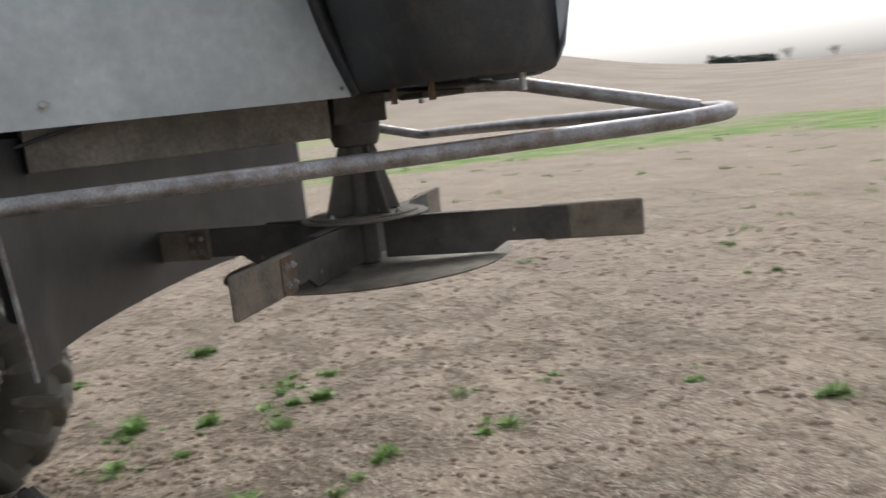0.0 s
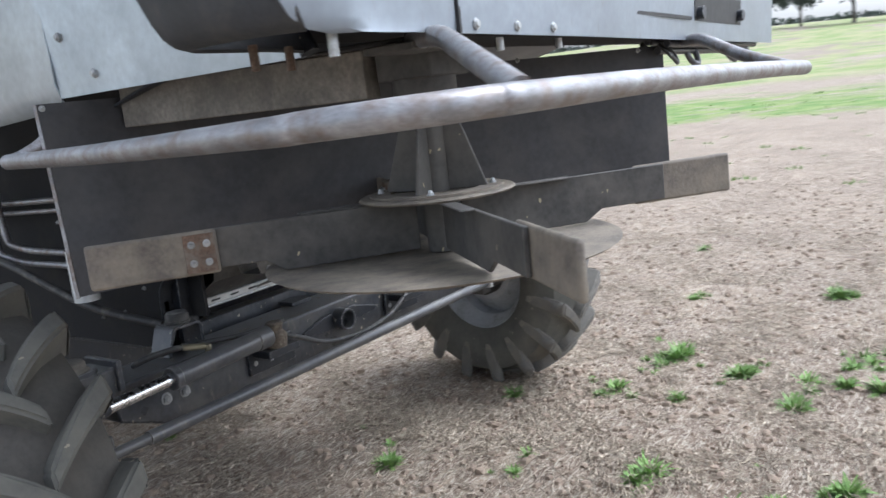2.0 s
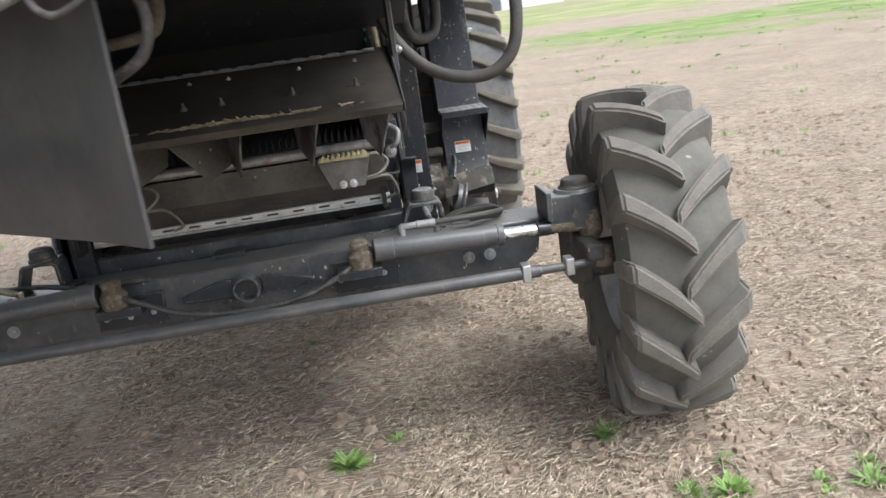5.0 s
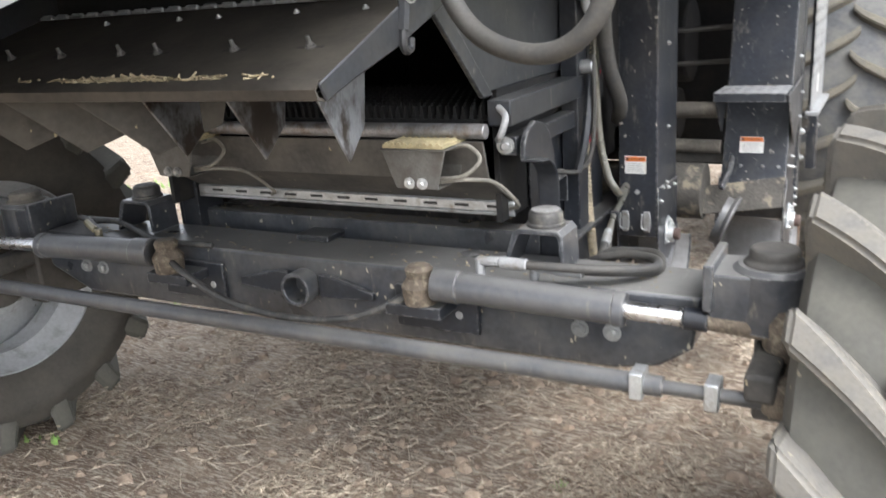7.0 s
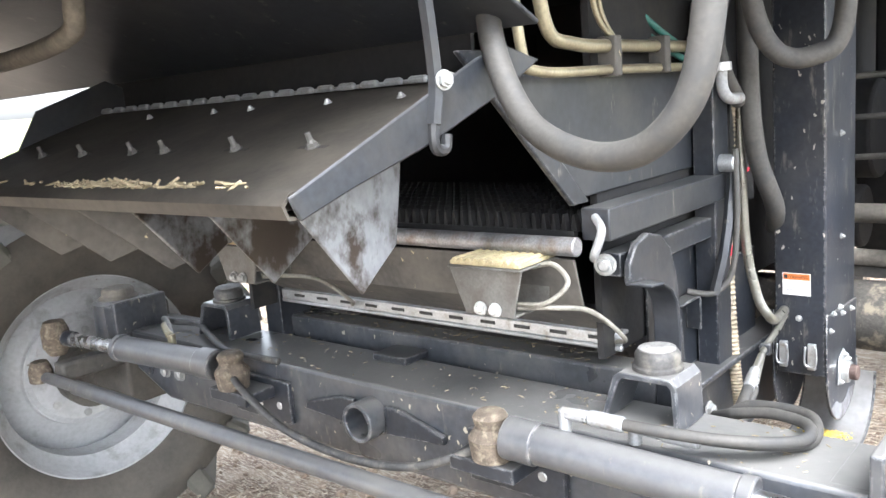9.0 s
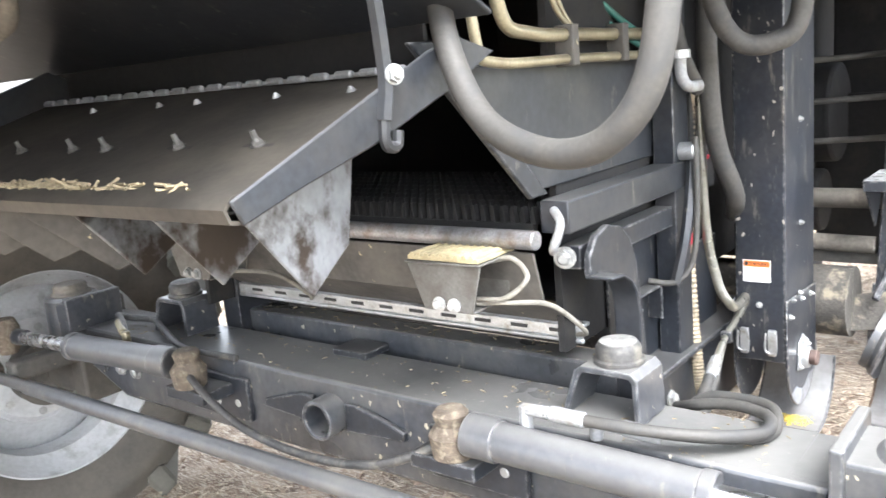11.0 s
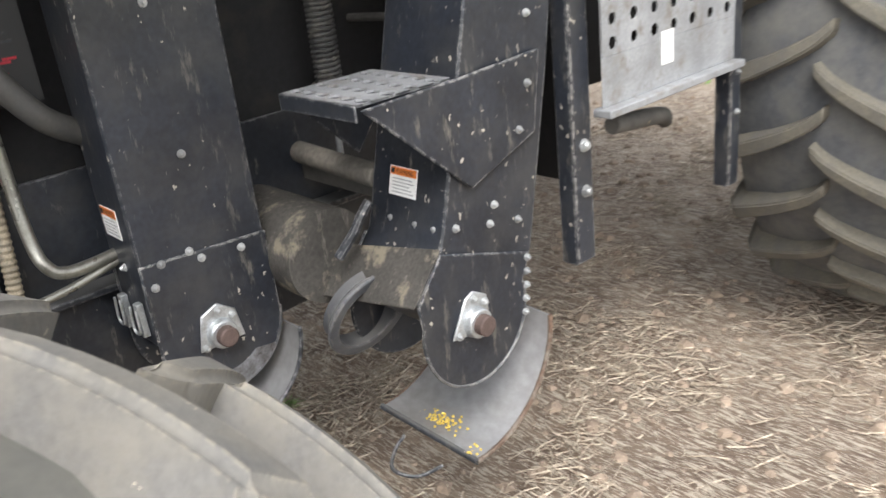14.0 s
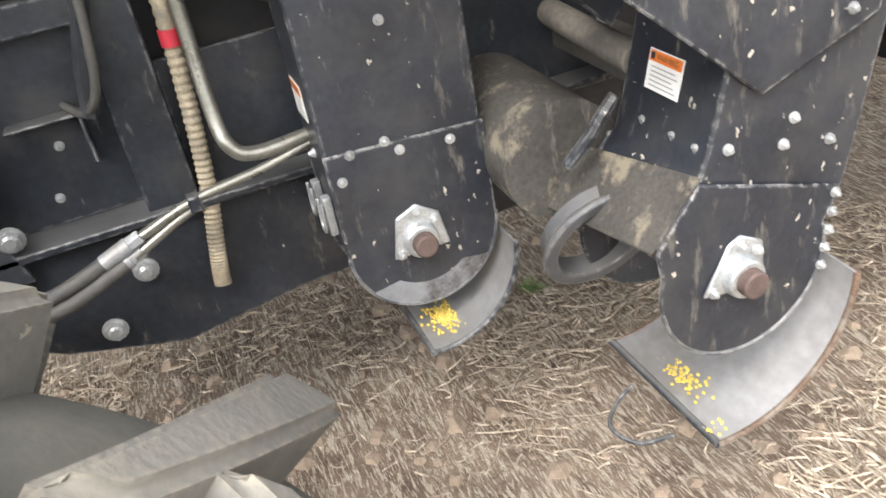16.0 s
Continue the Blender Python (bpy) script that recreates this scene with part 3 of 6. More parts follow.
wheel(Matrix.Translation((1.20, 3.10, 0.828)) @ OUT_R @ pose(0, 0, 0, 0, 0, 9), 0.808, 0.595, 0.40, 24, 0.036, 0.046, 0.42, DARKRUBBER, LUGDUST, RIMWHITE, "white drive wheel with a tall lugged tyre")
wheel(Matrix.Translation((-1.20, 3.10, 0.828)) @ OUT_L, 0.808, 0.595, 0.40, 24, 0.036, 0.046, -0.42, DARKRUBBER, LUGDUST, RIMWHITE, "white drive wheel with a tall lugged tyre")

# -- steering axle
bm = bmesh.new()
plate(bm, [(-1.03, 0.72), (-0.86, 0.65), (0.86, 0.65), (0.96, 0.67), (1.03, 0.72), (1.05, 0.84), (-1.05, 0.84)], "y", -0.13, 0.065)
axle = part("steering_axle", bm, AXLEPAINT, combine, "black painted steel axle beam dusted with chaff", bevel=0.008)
for x, z in ((-0.855, 0.738), (-0.78, 0.738), (-0.47, 0.732), (-0.39, 0.728), (-0.312, 0.734), (0.327, 0.736), (0.479, 0.738), (0.78, 0.738), (0.855, 0.738)):
    bolt(BIG, (x, -0.131, z), (0, -1, 0), axle)
bm = bmesh.new()
lathe(bm, [(0.036, -0.02), (0.036, 0.055), (0.046, 0.055), (0.046, -0.02)], Matrix.Translation((0.012, -0.13, 0.765)) @ pose(0, 0, 0, 90), 28)
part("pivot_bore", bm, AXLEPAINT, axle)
for s in (-1, 1):
    bm = bmesh.new()
    plate(bm, [(0.012 + s * 0.05, 0.80), (0.012 + s * 0.09, 0.80), (0.012 + s * 0.22, 0.765), (0.012 + s * 0.22, 0.745), (0.012 + s * 0.05, 0.735)], "y", -0.145, -0.132)
    part("gusset", bm, BLACK, axle)
    part("cylinder_bracket", boxed((s * 0.40 - 0.075, -0.235, 0.755), (s * 0.40 + 0.075, -0.132, 0.785)), BLACK, axle)
    part("bracket_plate", boxed((s * 0.40 - 0.10, -0.146, 0.69), (s * 0.40 + 0.13, -0.132, 0.80)), BLACK, axle)
    # greasy pivot of the cylinder
    bm = bmesh.new()
    lathe(bm, [(0, 0.065), (0.026, 0.065), (0.034, 0.055), (0.030, 0.035), (0.045, 0.015), (0.040, -0.03), (0.0, -0.03)], Matrix.Translation((s * 0.41, -0.205, 0.815)), 18)
    part("pivot_joint", bm, GREASE, axle)
    # cylinder, rod and joint in one line; the two sides stand at different lock
    foot = Vector((s * 0.455, -0.214, 0.840))
    tip = Vector((1.215, -0.160, 0.80)) if s > 0 else Vector((-1.255, -0.262, 0.828))
    along = lambda x: foot + (tip - foot) * ((x - 0.455) / (abs(tip.x) - 0.455))
    bm = rod(bmesh.new(), foot, along(0.90), 0.036, seg=28)
    rod(bm, foot, along(0.52), 0.040, seg=28)
    rod(bm, along(0.875), along(0.90), 0.039, seg=28)
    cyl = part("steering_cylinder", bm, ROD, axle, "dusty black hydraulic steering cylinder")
    shown = 1.02 if s > 0 else 1.14
    part("piston_rod", rod(bmesh.new(), along(0.895), along(shown), 0.020, seg=24), CHROME, axle, "bright chrome piston rod")
    part("rod_sleeve", rod(bmesh.new(), along(shown), along(shown + 0.05), 0.024, seg=24), SPLASHED, axle)
    bm = bmesh.new()
    rod(bm, along(shown + 0.04), along(1.20), 0.018, 0.026)
    lathe(bm, [(0, 0.05), (0.03, 0.05), (0.042, 0.02), (0.042, -0.03), (0.025, -0.06), (0, -0.06)], Matrix.Translation(tip), 18)
    part("rod_end", bm, GREASE, axle)
    # king pin housing and knuckle
    kx, ky = (1.185, -0.11) if s > 0 else (-1.145, -0.095)
    bm = bmesh.new()
    lathe(bm, [(0, 0.130), (0.070, 0.130), (0.080, 0.120), (0.083, 0.0), (0.0, 0.0)], Matrix.Translation((kx, ky, 0.795)), 32)
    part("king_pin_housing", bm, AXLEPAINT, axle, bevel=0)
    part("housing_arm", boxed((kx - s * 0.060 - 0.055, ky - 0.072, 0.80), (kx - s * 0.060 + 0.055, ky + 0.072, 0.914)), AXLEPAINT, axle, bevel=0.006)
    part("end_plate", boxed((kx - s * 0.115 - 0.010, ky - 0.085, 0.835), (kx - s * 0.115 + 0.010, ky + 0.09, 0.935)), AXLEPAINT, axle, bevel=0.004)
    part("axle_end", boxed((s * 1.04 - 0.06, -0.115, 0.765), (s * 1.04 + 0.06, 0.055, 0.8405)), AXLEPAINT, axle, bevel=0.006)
    bm = bmesh.new()
    lathe(bm, [(0, 0.03), (0.045, 0.03), (0.05, 0.022), (0.05, 0.008), (0.06, 0.0), (0.06, -0.03)], Matrix.Translation((kx, ky, 0.928)), 26)
    part("king_pin_cap", bm, DUSTY if s > 0 else TANTUBE, axle, "dust-caked round cap")
    bm = boxed((s * 1.15, -0.10, 0.56), (s * 1.23, 0.08, 0.88))
    rod(bm, (s * 1.18, -0.03, 0.63), (s * 1.45, -0.04, 0.63), 0.07, seg=24)
    box(bm, (s * 1.16, -0.30, 0.70), (s * 1.22, -0.05, 0.76))
    part("steering_knuckle", bm, DUSTY, axle, bevel=0.01)
    # stop bracket with a round rubber cap
    sx = s * 0.665 - 0.012
    bm = bmesh.new()
    strap = [(-0.092, 0.841), (-0.080, 0.841), (-0.050, 0.922), (-0.042, 0.929), (0.046, 0.929), (0.052, 0.922), (0.056, 0.841),
             (0.068, 0.841), (0.064, 0.928), (0.052, 0.941), (-0.048, 0.941), (-0.062, 0.930)]
    plate(bm, [(sx + x, z) for x, z in strap], "y", -0.062, 0.045)
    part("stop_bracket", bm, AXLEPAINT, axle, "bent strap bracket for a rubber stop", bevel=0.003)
    bm = bmesh.new()
    lathe(bm, [(0.030, 0.040), (0.037, 0.036), (0.042, 0.028), (0.042, 0.010), (0.047, 0.007), (0.047, 0.0), (0.030, 0.0)], Matrix.Translation((sx + 0.004, -0.008, 0.9415)), 28)
    cap = part("stop_cap", bm, BLACKHOSE, axle, "round black rubber stop", bevel=0)
    bm = bmesh.new()
    lathe(bm, [(0, 0.043), (0.026, 0.042), (0.0345, 0.0395), (0.0345, 0.034), (0, 0.034)], Matrix.Translation((sx + 0.004, -0.008, 0.9415)), 28)
    part("cap_top", bm, CAPDUST, cap, "dusty grey cap top", bevel=0)
part("spacer_block", boxed((-0.11, 0.0, 0.8405), (0.0, 0.085, 0.858)), BLACK, axle)
# tie rod with clamps
bm = rod(bmesh.new(), (-1.06, -0.312, 0.710), (1.0, -0.262, 0.690), 0.022, seg=24)
rod(bm, (-1.27, -0.317, 0.712), (-1.04, -0.3115, 0.710), 0.017)
rod(bm, (0.95, -0.262, 0.690), (1.22, -0.262, 0.690), 0.015)
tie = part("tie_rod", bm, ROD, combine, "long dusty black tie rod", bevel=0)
for x in (0.95, 1.10):
    part("clamp", boxed((x - 0.014, -0.290, 0.664), (x + 0.014, -0.234, 0.722)), GALV, tie)
for s in (-1, 1):
    bm = bmesh.new()
    lathe(bm, [(0, 0.04), (0.025, 0.04), (0.036, 0.01), (0.036, -0.025), (0, -0.03)], Matrix.Translation((1.225, -0.262, 0.70) if s > 0 else (-1.275, -0.317, 0.72)), 16)
    part("ball_joint", bm, GREASE, tie)
# hoses of the steering cylinders
bm = tube(bmesh.new(), [(-0.41, -0.215, 0.835), (-0.33, -0.235, 0.80), (-0.18, -0.24, 0.735), (0.02, -0.24, 0.712), (0.2, -0.235, 0.728), (0.33, -0.225, 0.775), (0.40, -0.21, 0.815)], 0.0095)
part("steering_hose", bm, BLACKHOSE, axle)
bm = tube(bmesh.new(), [(-0.70, -0.19, 0.875), (-0.78, -0.15, 0.895), (-0.88, -0.10, 0.885), (-0.90, -0.05, 0.86), (-0.80, -0.04, 0.862), (-0.66, -0.10, 0.868), (-0.50, -0.15, 0.855), (-0.30, -0.14, 0.850)], 0.009)
part("steering_hose", bm, BLACKHOSE, axle)
part("hose_fitting", rod(rod(bmesh.new(), (-0.70, -0.19, 0.85), (-0.70, -0.19, 0.885), 0.013, seg=6), (-0.71, -0.19, 0.88), (-0.78, -0.16, 0.893), 0.012, seg=6), BRASS, axle)
for dy, dz, start in ((0, 0, 0.60), (0.032, -0.016, 0.72)):
    line = [(start, -0.18 + dy, 0.895 + dz), (0.76, -0.165 + dy, 0.892 + dz), (0.86, -0.12 + dy, 0.882 + dz), (0.925, -0.04 + dy, 0.868 + dz), (0.905, 0.045 + dy, 0.860), (0.83, 0.085 + dy, 0.852), (0.755, 0.10 + dy, 0.832), (0.70, 0.145 - dy, 0.800 + dz * 1.8)]
    part("steering_hose", tube(bmesh.new(), line, 0.0105, 12), HOSE, axle, bevel=0)
    bm = rod(bmesh.new(), (start - 0.045, -0.18 + dy, 0.896 + dz), (start + 0.01, -0.179 + dy, 0.896 + dz), 0.0125, seg=6)
    rod(bm, (start + 0.01, -0.179 + dy, 0.896 + dz), (start + 0.075, -0.176 + dy, 0.894 + dz), 0.0140, seg=12)
    rod(bm, (start - 0.040, -0.18 + dy, 0.85), (start - 0.040, -0.18 + dy, 0.903 + dz), 0.0125, seg=6)
    part("hose_fitting", bm, MUDZINC, axle, "mud-smeared steel hose fitting")

# -- lower frame behind and ahead of the axle
bm = boxed((-0.54, 0.095, 0.800), (0.60, 0.175, 0.886))
box(bm, (-0.54, 0.36, 0.81), (0.530, 0.43, 0.88))
box(bm, (-0.54, 0.1755, 0.84), (-0.47, 0.3595, 0.885))
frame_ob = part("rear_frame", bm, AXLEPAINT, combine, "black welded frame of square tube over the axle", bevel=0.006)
part("frame_post", boxed((-0.60, 0.06, 0.80), (-0.53, 0.17, 1.08)), BLACK, frame_ob)
part("frame_post", boxed((0.545, 0.42, 0.80), (0.595, 0.50, 1.62)), BLACK, frame_ob)
part("frame_post", boxed((-0.60, 0.42, 0.80), (-0.55, 0.50, 1.62)), BLACK, frame_ob)
for s in (-1, 1):
    bm = bmesh.new()
    plate(bm, [(0.04, 0.79), (0.9, 0.80), (1.7, 0.80), (1.7, 0.60), (0.62, 0.58), (0.40, 0.55), (0.22, 0.60), (0.04, 0.70)], "x", s * 0.572 - 0.011, s * 0.572 + 0.011)
    box(bm, (s * 0.572 - 0.04, 0.04, 0.792), (s * 0.572 + 0.04, 1.7, 0.806))
    part("side_rail", bm, BLACK, frame_ob)
    # hook-shaped ear plate with its flange
    arc = [(-0.015, 1.098), (-0.012, 1.135), (0.015, 1.168), (0.063, 1.180), (0.115, 1.168), (0.155, 1.135), (0.178, 1.08), (0.195, 0.98), (0.21, 0.86), (0.23, 0.76)]
    inner = [(0.10, 0.76), (0.10, 1.0), (0.092, 1.045), (0.07, 1.075), (0.035, 1.095)]
    bm = bmesh.new()
    plate(bm, arc + inner, "x", s * 0.605 - 0.007, s * 0.605 + 0.007)
    ear = part("ear_plate", bm, BLACK, frame_ob)
    bm = bmesh.new()
    line = [(s * 0.600, y, z) for y, z in inner[::-1]]
    line = [(s * 0.600, -0.015, 1.100)] + line
    sheet(bm, line, [(x + s * 0.055, y, z) for x, y, z in line], 0.007)
    part("ear_flange", bm, GREYPLATE, frame_ob)
    bolt(BIG, (s * 0.613, 0.167, 0.833), (s, 0, 0), frame_ob)
    bolt(BIG, (s * 0.613, 0.225, 0.838), (s, 0, 0), frame_ob)
    bolt(BIG, (s * 0.584, 0.381, 0.708), (s, 0, 0), frame_ob)
    bolt(BIG, (s * 0.584, 0.30, 0.62), (s, 0, 0), frame_ob)

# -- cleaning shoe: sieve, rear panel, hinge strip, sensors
# walls and sieve fingers are near-black to hold the shade inside
shoe = part("cleaning_shoe", boxed((-0.555, 1.45, 0.80), (0.53, 1.47, 1.75)), SHADEDARK, combine, "steel cleaning shoe with sieve, its inside darkened for shade", bevel=0)
part("shoe_side", boxed((-0.555, -0.02, 0.93), (-0.540, 1.45, 1.75)), SHADEDARK, shoe, bevel=0)
part("shoe_side", boxed((0.515, 0.02, 0.93), (0.530, 1.45, 1.75)), SHADEDARK, shoe, bevel=0)
part("shoe_floor", boxed((-0.54, 0.12, 1.00), (0.515, 1.45, 1.01)), SHADEDARK, shoe, bevel=0)
# upright dark sheet added to close the bright gap above the hinge
part("gap_panel", boxed((-0.60, -0.333, 1.470), (0.53, -0.325, 1.72)), SHADEDARK, shoe, bevel=0)
part("sieve_bar", rod(bmesh.new(), (-0.53, -0.09, 1.178), (0.55, -0.09, 1.178), 0.018), PIPE, shoe)
part("shoe_rear_panel", sheet(bmesh.new(), [(-0.53, -0.085, 1.155), (-0.53, -0.06, 1.06), (-0.53, 0.085, 0.972)], [(0.54, -0.085, 1.155), (0.54, -0.06, 1.06), (0.54, 0.085, 0.972)], 0.006), DUSTY, shoe)
bm = boxed((-0.52, 0.070, 0.966), (0.545, 0.095, 0.974), None)
box(bm, (-0.52, 0.062, 0.945), (0.545, 0.068, 0.972))
strip = part("hinge_strip", bm, GALV, shoe, "bright zinc hinge strip")
for i in range(11):
    part("slot", boxed((-0.46 + i * 0.093, 0.0590, 0.9555), (-0.42 + i * 0.093, 0.0615, 0.9625)), INK, strip, bevel=0)
part("hinge_rod", rod(bmesh.new(), (-0.52, 0.066, 0.940), (0.545, 0.066, 0.940), 0.006, seg=10), GALV, strip)
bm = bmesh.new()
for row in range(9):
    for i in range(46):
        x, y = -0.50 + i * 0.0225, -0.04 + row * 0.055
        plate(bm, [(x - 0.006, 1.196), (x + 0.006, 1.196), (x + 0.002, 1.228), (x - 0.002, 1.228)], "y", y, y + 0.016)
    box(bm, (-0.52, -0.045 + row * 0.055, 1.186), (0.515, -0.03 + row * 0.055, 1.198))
tagged(part("sieve_fingers", bm, SHADEDARK, shoe, bevel=0), kind="stuff")
for x0, yaw in ((0.405, 0), (-0.36, 0)):
    bm = bmesh.new()
    plate(bm, [(x0 - 0.085, 1.150), (x0 + 0.085, 1.150), (x0 + 0.06, 1.058), (x0 - 0.05, 1.058)], "y", -0.185, -0.180)
    plate(bm, [(x0 - 0.085, 1.150), (x0 + 0.085, 1.150), (x0 + 0.06, 1.058), (x0 - 0.05, 1.058)], "y", -0.075, -0.070)
    box(bm, (x0 - 0.05, -0.180, 1.056), (x0 + 0.06, -0.075, 1.061))
    box(bm, (x0 - 0.085, -0.19, 1.146), (x0 + 0.085, -0.06, 1.151))
    sensor = part("loss_sensor", bm, DULLSHADEZINC, shoe, "zinc bracket with a ribbed beige sensor pad")
    part("sensor_pad", boxed((x0 - 0.08, -0.185, 1.152), (x0 + 0.08, -0.065, 1.160)), BEIGE, sensor, bevel=0.001)
    for i in range(9):
        part("pad_rib", rod(bmesh.new(), (x0 - 0.068 + i * 0.017, -0.187, 1.161), (x0 - 0.068 + i * 0.017, -0.063, 1.161), 0.0055, seg=8), BEIGE, sensor, bevel=0)
    for dx in (-0.012, 0.022):
        bolt(MID, (x0 + dx, -0.186, 1.072), (0, -1, 0), sensor)
    bm = tube(bmesh.new(), [(x0 + 0.045, -0.147, 1.075), (x0 + 0.11, -0.15, 1.085), (x0 + 0.145, -0.13, 1.12), (x0 + 0.11, -0.12, 1.150), (x0 + 0.06, -0.12, 1.142)], 0.005, 8)
    tube(bm, [(x0 + 0.045, -0.147, 1.068), (x0 + 0.12, -0.14, 1.075), (x0 + 0.15, -0.06, 1.05), (x0 + 0.17, 0.02, 0.98), (x0 + 0.13, 0.06, 0.955)], 0.005, 8)
    part("sensor_cable", bm, LEAD, sensor, bevel=0)

# hopper side with its beams
bm = bmesh.new()
plate(bm, [(-0.302, 1.490), (-0.085, 1.262), (0.46, 1.262), (0.46, 1.490)], "x", 0.532, 0.540)
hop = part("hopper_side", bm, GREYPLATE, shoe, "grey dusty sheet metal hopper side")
bm = bmesh.new()
plate(bm, [(-0.395, 1.53), (-0.325, 1.53), (-0.045, 1.255), (-0.10, 1.255)], "x", 0.541, 0.553)
part("edge_flange", bm, BLACK, hop)
bm = boxed((0.541, -0.06, 1.185), (0.600, 0.47, 1.245))
part("hopper_beam", bm, GREYPLATE, hop)
part("hopper_beam", boxed((0.541, 0.0, 1.105), (0.585, 0.47, 1.150)), BLACK, hop)
part("shackle", tube(bmesh.new(), [(0.57, -0.06, 1.23), (0.60, -0.09, 1.21), (0.59, -0.10, 1.17), (0.57, -0.07, 1.155)], 0.008), MUDZINC, hop)
bolt(BIG, (0.57, -0.03, 1.135), (0.3, -1, 0), hop)
part("lever", tube(bmesh.new(), [(0.60, 0.47, 1.265), (0.612, 0.47, 1.262), (0.615, 0.46, 1.20), (0.615, 0.42, 1.08), (0.60, 0.395, 0.98)], 0.013, 6), GREYPLATE, shoe)
part("lever_pivot", rod(bmesh.new(), (0.55, 0.455, 1.268), (0.63, 0.455, 1.268), 0.020), GALV, shoe)

# -- tailboard over the shoe, with deflector fins
bm = bmesh.new()
rise = [(-0.365, 1.492), (-0.54, 1.439), (-0.715, 1.379), (-0.743, 1.370), (-0.762, 1.368), (-0.773, 1.358), (-0.768, 1.346), (-0.750, 1.343), (-0.738, 1.350)]
sheet(bm, [(-0.50, y, z) for y, z in rise], [(0.592, y, z) for y, z in rise], 0.005)
tail = part("tailboard", bm, TAILSTEEL, combine, "dusty steel tailboard with bolted deflector fins", bevel=0)
bm = boxed((-0.49, -0.405, 1.4885), (0.55, -0.335, 1.4955))
for i in range(20):
    rod(bm, (-0.47 + i * 0.052, -0.408, 1.494), (-0.435 + i * 0.052, -0.408, 1.494), 0.006, seg=8)
part("hinge", bm, MUDZINC, tail)
bm = bmesh.new()
plate(bm, [(-0.603, 1.405), (-0.541, 1.505), (-0.373, 1.563), (-0.294, 1.530), (-0.35, 1.485), (-0.55, 1.425)], "x", -0.512, -0.506)
part("side_plate", bm, PLAINBLACK, tail)
bm = bmesh.new()
plate(bm, [(-0.25, 1.510), (-0.34, 1.533), (-0.41, 1.515), (-0.55, 1.458), (-0.772, 1.368), (-0.757, 1.338), (-0.665, 1.366), (-0.535, 1.400), (-0.350, 1.464)], "x", 0.593, 0.599)
part("side_plate", bm, PLAINBLACK, tail)
STUDS = (0.483, 0.313, 0.123, 0.024, -0.15, -0.31)
for x in STUDS:
    bolt(DULLBOLT, (x, -0.628, 1.4128), (0, -0.36, 1), tail)
    part("stud", rod(bmesh.new(), (x, -0.628, 1.413), (x, -0.636, 1.434), 0.0042, seg=8), DULLSHADEZINC, tail, bevel=0)
slope = Matrix.Translation((0, -0.628, 1.4118)) @ pose(0, 0, 0, 20.1, 0, 0)
for x in STUDS:
    part("bolt_slot", boxed((x - 0.028, -0.004, 0.0), (x + 0.028, 0.004, 0.0025), slope), INK, tail, bevel=0)
for x in (0.49, 0.33, 0.13, 0.02, -0.2):
    bolt(SMALL, (x, -0.455, 1.4675), (0, -0.32, 1), tail)
for x, kink in ((0.565, 0.10), (0.375, 0.04), (0.175, -0.03), (-0.03, -0.14), (-0.24, -0.28), (-0.44, -0.36)):
    bm = bmesh.new()
    turn = 1.0 if x > 0.1 else -2.0
    sheet(bm, [(x + turn * -0.005, -0.729, 1.338), (x + turn * -0.047, -0.589, 1.369), (x + turn * -0.090, -0.448, 1.400)],
          [(x + turn * -0.040, -0.603, 1.209), (x + turn * -0.058, -0.552, 1.230), (x + turn * -0.080, -0.488, 1.255)], 0.005)
    # left fins take a darker steel for the shade they hang in
    fin = part("deflector_fin", bm, WORN if x > 0.1 else DUSTY, tail, "worn steel deflector fin with a polished face")
    part("fin_tab", boxed((x - 0.05, -0.775, 1.350), (x + 0.012, -0.70, 1.355)), DUSTY, fin)
bm = tube(bmesh.new(), [(0.603, -0.525, 1.70), (0.603, -0.508, 1.50), (0.603, -0.518, 1.43)], 0.011, 6)
tube(bm, [(0.603, -0.518, 1.435), (0.603, -0.520, 1.405), (0.603, -0.512, 1.395), (0.603, -0.498, 1.397), (0.603, -0.494, 1.415)], 0.008, 8)
part("hook_bar", bm, PLAINBLACK, tail)
bolt(MID, (0.613, -0.503, 1.487), (1, -0.3, 0), tail)
rng = random.Random(5)
bm = bmesh.new()
for i in range(130):
    x, t = 0.16 + rng.gauss(0, 0.13), 0.018 + rng.random() * 0.016
    p = Vector((min(max(x, -0.45), 0.5), -0.718 - t, 1.384 - t * 0.36 + 0.002))
    d = Vector((rng.uniform(-1, 1), rng.uniform(-.4, .4), rng.uniform(-.1, .2))).normalized() * rng.uniform(0.006, 0.02)
    rod(bm, p - d, p + d, 0.0022, seg=4)
tagged(part("chaff_litter", bm, CHAFF, tail, bevel=0), kind="stuff")

bm = bmesh.new()
for i in range(240):
    if i % 3:
        p = Vector((rng.uniform(-0.9, 0.95), rng.uniform(-0.12, 0.06), 0.842))
    else:
        p = Vector((rng.uniform(-0.5, 0.54), rng.uniform(0.10, 0.17), 0.888))
    d = Vector((rng.uniform(-1, 1), rng.uniform(-1, 1), 0)).normalized() * rng.uniform(0.0015, 0.007)
    rod(bm, p - d, p + d, 0.001, seg=4)
tagged(part("chaff_litter", bm, CHAFF, axle, bevel=0), kind="stuff")

# -- underside of the straw hood over the tailboard
bm = sheet(bmesh.new(), [(-1.2, -0.34, 1.555), (-1.2, -0.55, 1.66), (-1.2, -1.1, 1.80)], [(0.66, -0.34, 1.555), (0.66, -0.55, 1.66), (0.66, -1.1, 1.80)], 0.008)
